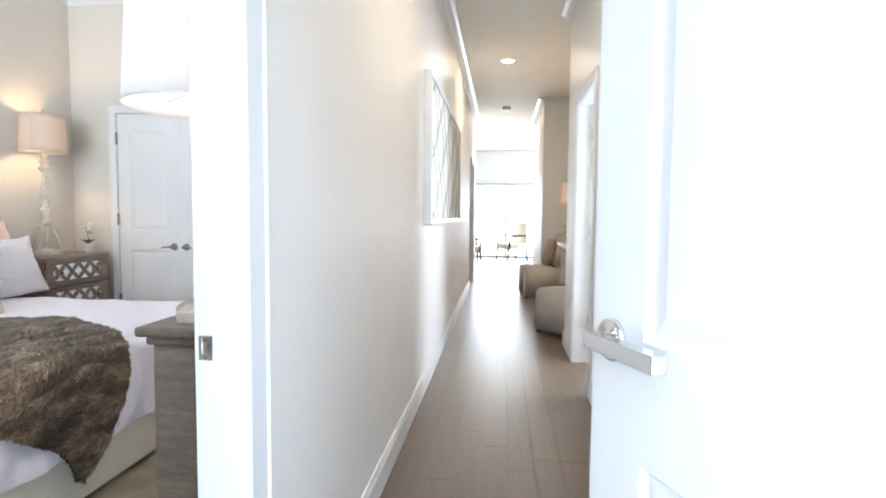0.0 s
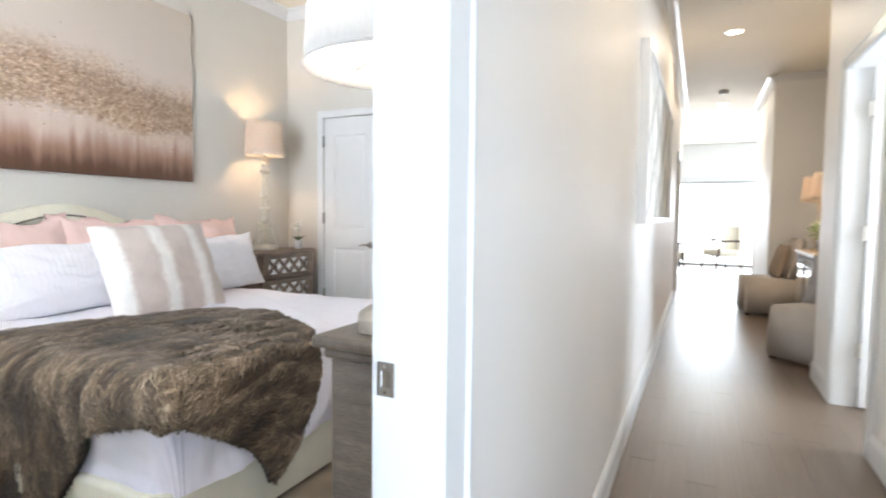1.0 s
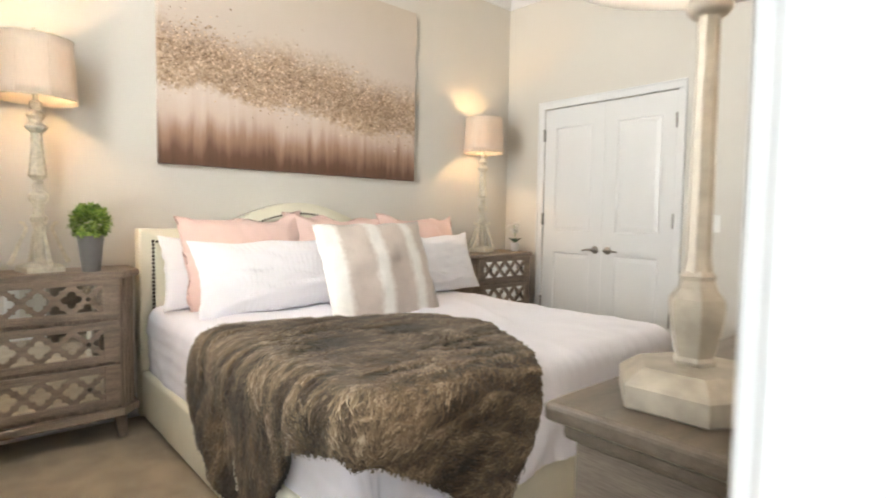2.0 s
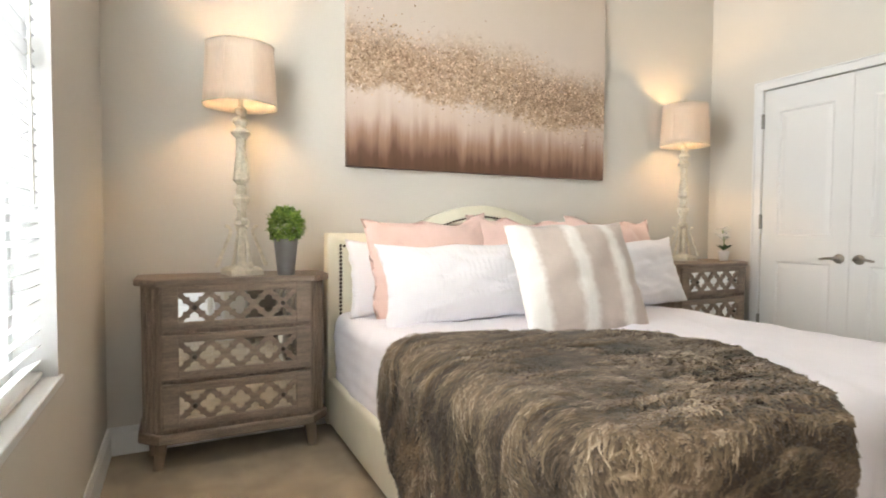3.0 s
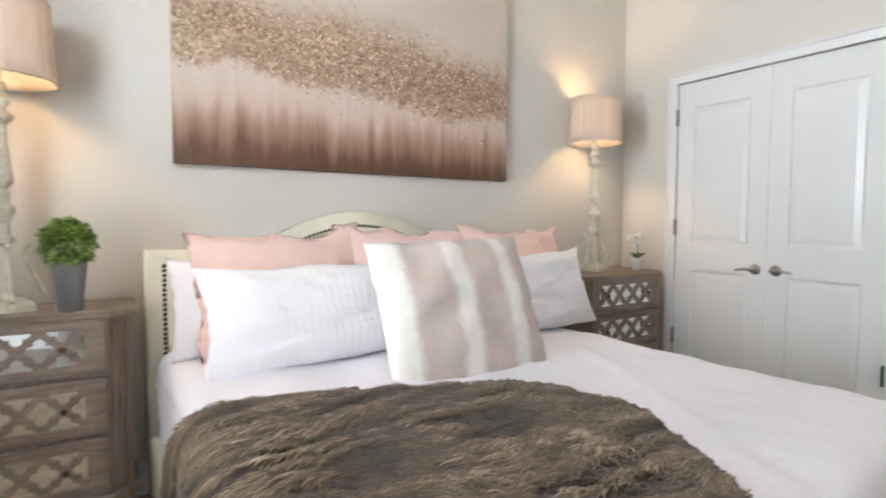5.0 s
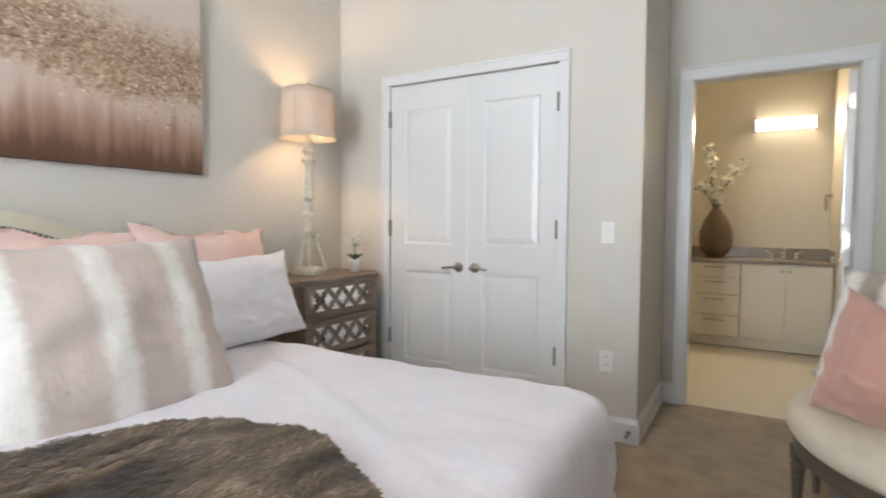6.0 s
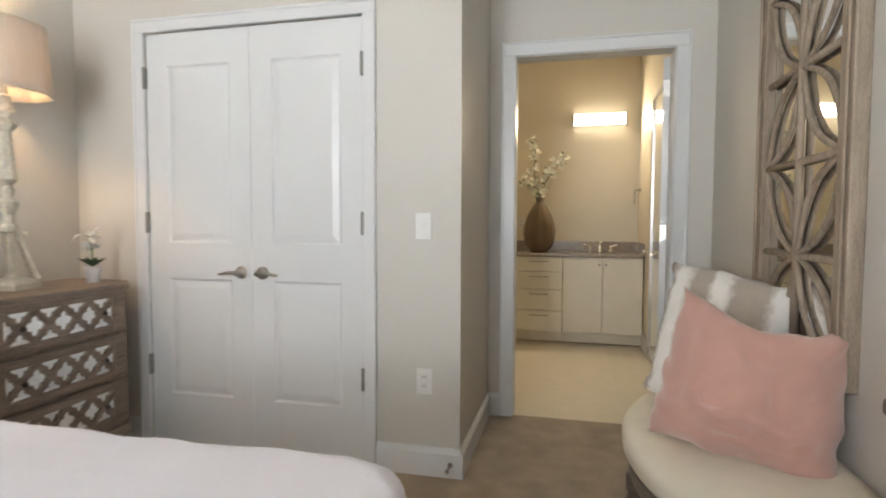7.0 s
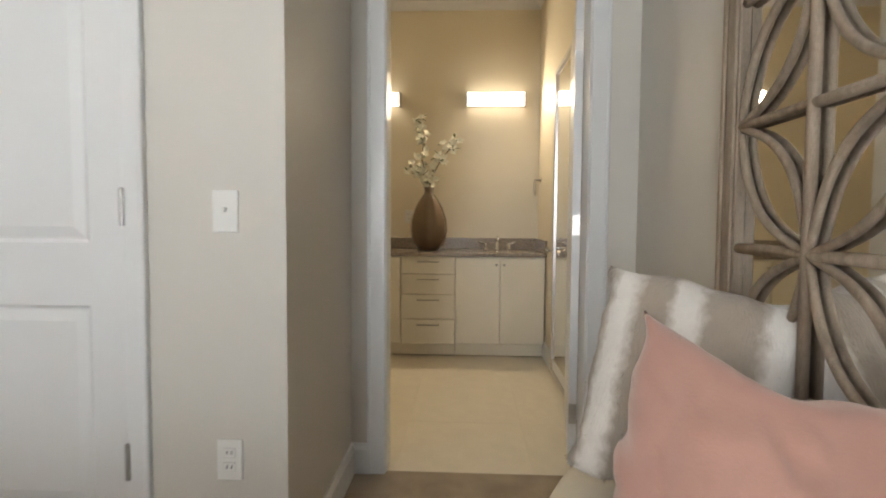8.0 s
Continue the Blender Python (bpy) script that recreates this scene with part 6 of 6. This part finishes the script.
# living room: glass door, armchairs
t = tagged(new("window_2"), "tall sliding glass door in a pale metal frame", "glass door", kind="structure")
bm = B()
for p in ((-0.55, -0.49, 0.0, 2.08), (1.19, 1.25, 0.0, 2.08), (-0.49, 1.19, 2.02, 2.08), (-0.49, 1.19, 0.0, 0.05), (0.32, 0.38, 0.05, 2.02)):
    box(bm, p[0], p[1], FAR + 0.02, FAR + 0.08, p[2], p[3], 0.004)
part("door_frame", bm, mat("pale_metal", (0.55, 0.56, 0.56), 0.4, 0.4), t)
for p in ((-0.49, 0.32), (0.38, 1.19)):
    bm = B(); box(bm, p[0], p[1], FAR + 0.045, FAR + 0.055, 0.05, 2.02); g = part("pane", bm, bpy.data.materials["window_glass"], t); g.visible_shadow = False



def side_window(name, x, y0, y1, z0, z1, label):
    """A plain framed window in a wall that runs along y."""
    t = tagged(new(name), label, "window", kind="structure")
    bm = B()
    for a in ((y0, y0 + 0.05, z0, z1), (y1 - 0.05, y1, z0, z1), (y0 + 0.05, y1 - 0.05, z0, z0 + 0.05), (y0 + 0.05, y1 - 0.05, z1 - 0.05, z1)):
        box(bm, x + 0.03, x + 0.08, a[0], a[1], a[2], a[3], 0.004)
    part("window_frame", bm, TRIM, t)
    bm = B(); box(bm, x + 0.052, x + 0.058, y0 + 0.05, y1 - 0.05, z0 + 0.05, z1 - 0.05)
    part("pane", bm, bpy.data.materials["window_glass"], t).visible_shadow = False


# Unseen window, added round the side room's lamp.
side_window("window_3", 2.2, 3.40, 4.30, 0.75, 2.15, "unseen white framed window added round the side room lamp")
# Unseen window, added to give the living room fill lamp an opening.
side_window("window_4", 3.4, 11.9, 14.1, 0.55, 2.25, "unseen white framed window added for the living room fill lamp")

# Glowing sheets outdoors stand in for the daylight and brighten floor and ceiling.
GLOW_SHEET = glow("glowing_sheet", (0.93, 0.97, 1.0), 1.8)
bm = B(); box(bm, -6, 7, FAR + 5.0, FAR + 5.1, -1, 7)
structure("backdrop", bm, glow("glowing_sheet_far", (0.95, 0.98, 1.0), 3.6), "glowing sheet standing in for daylight beyond the glass door", "backdrop")
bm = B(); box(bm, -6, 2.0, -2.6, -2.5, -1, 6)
structure("backdrop_south", bm, GLOW_SHEET, "glowing sheet standing in for daylight outside the window", "backdrop")


def armchair(m, label):
    t = thing("armchair", label, "armchair", "armchairs by the glass door", m)
    dark = mat("dark_walnut", (0.07, 0.045, 0.03), 0.45) if "dark_walnut" not in bpy.data.materials else bpy.data.materials["dark_walnut"]
    bm = B(); box(bm, -0.28, 0.28, -0.30, 0.26, 0.32, 0.47, 0.04, 3); part("seat", bm, LINEN, t, smooth=True)
    bm = B(); box(bm, -0.28, 0.28, 0.20, 0.32, 0.44, 1.00, 0.05, 3); part("backrest", bm, LINEN, t, smooth=True)
    for s in (-1, 1):
        bm = B(); tube(bm, [(s * 0.31, 0.26, 0.66), (s * 0.33, 0.0, 0.67), (s * 0.33, -0.22, 0.64), (s * 0.32, -0.26, 0.58), (s * 0.30, -0.24, 0.32)], 0.022, 8); part("armrest", bm, dark, t, smooth=True)
        for y in (-0.26, 0.27):
            bm = B(); tube(bm, [(s * 0.27, y, 0.33), (s * 0.28, y * 1.05, 0.15), (s * 0.29, y * 1.12, 0.0)], [0.028, 0.02, 0.015], 8); part("leg", bm, dark, t, smooth=True)
    return t


armchair(pose(0.50, 14.2, 0, 0, 0, -60), "cream upholstered armchair with dark carved wood arms")
armchair(pose(-0.55, 12.6, 0, 0, 0, 100), "cream upholstered armchair beside the living room wall")

# ---- floor pieces ----
rng = random.Random(8)
bm = B(); box(bm, 0, 1.0, 0, 1.0, -0.012, 0.0)
bmesh.ops.bevel(bm, geom=[e for e in bm.edges if all(v.co.z > -0.001 for v in e.verts)], offset=0.0008, segments=1, affect="EDGES")
plank_me = bpy.data.meshes.new("plank")
bm.to_mesh(plank_me); bm.free()
plank_me.materials.append(WOODFLOOR)
pw = 0.127
k = 0
x = EAST + 0.002
while x < 1.42:
    y = -0.3 - rng.uniform(0, 1.2)
    w = min(pw, 1.42 - x)
    while y < 10.6:
        ln = rng.uniform(0.9, 1.7)
        e = min(y + ln, 10.6)
        if e > 0.0 and k < 300:
            ob = new("plank", plank_me)
            ob.parent = hall_floor
            s = max(y, -0.3)
            ob.matrix_basis = Matrix.Translation((x, s, 0)) @ Matrix.Diagonal((w - 0.0006, e - s - 0.0006, 1, 1))
            k += 1
        y = e if e < 10.6 else 99
    x += pw
bm = B()
for i in range(48):
    xx = -2.6 + i * pw
    yy = 10.6
    while yy < FAR:
        e = min(yy + rng.uniform(0.9, 1.7), FAR + 0.1)
        box(bm, xx, xx + pw - 0.0012, yy, e - 0.0012, -0.012, 0.0)
        yy = e
ob = part("far_planks", bm, WOODFLOOR, hall_floor); tagged(ob, "wood planks of the living room floor", kind="stuff")
tile_me = bpy.data.meshes.new("tile")
bm = B(); box(bm, 0, 1, 0, 1, -0.012, -0.009)
bm.to_mesh(tile_me); bm.free()
tile_me.materials.append(TILE)
for i in range(6):
    for j in range(8):
        x0, y0 = -2.6 + 0.61 * i, BATHW + 0.02 + 0.61 * j
        x1, y1 = min(x0 + 0.6085, BATH_E), min(y0 + 0.6085, VF + 0.06)
        if x1 - x0 > 0.02 and y1 - y0 > 0.02:
            ob = new("tile", tile_me)
            ob.parent = bath_floor
            ob.matrix_basis = Matrix.Translation((x0, y0, 0)) @ Matrix.Diagonal((x1 - x0, y1 - y0, 1, 1))
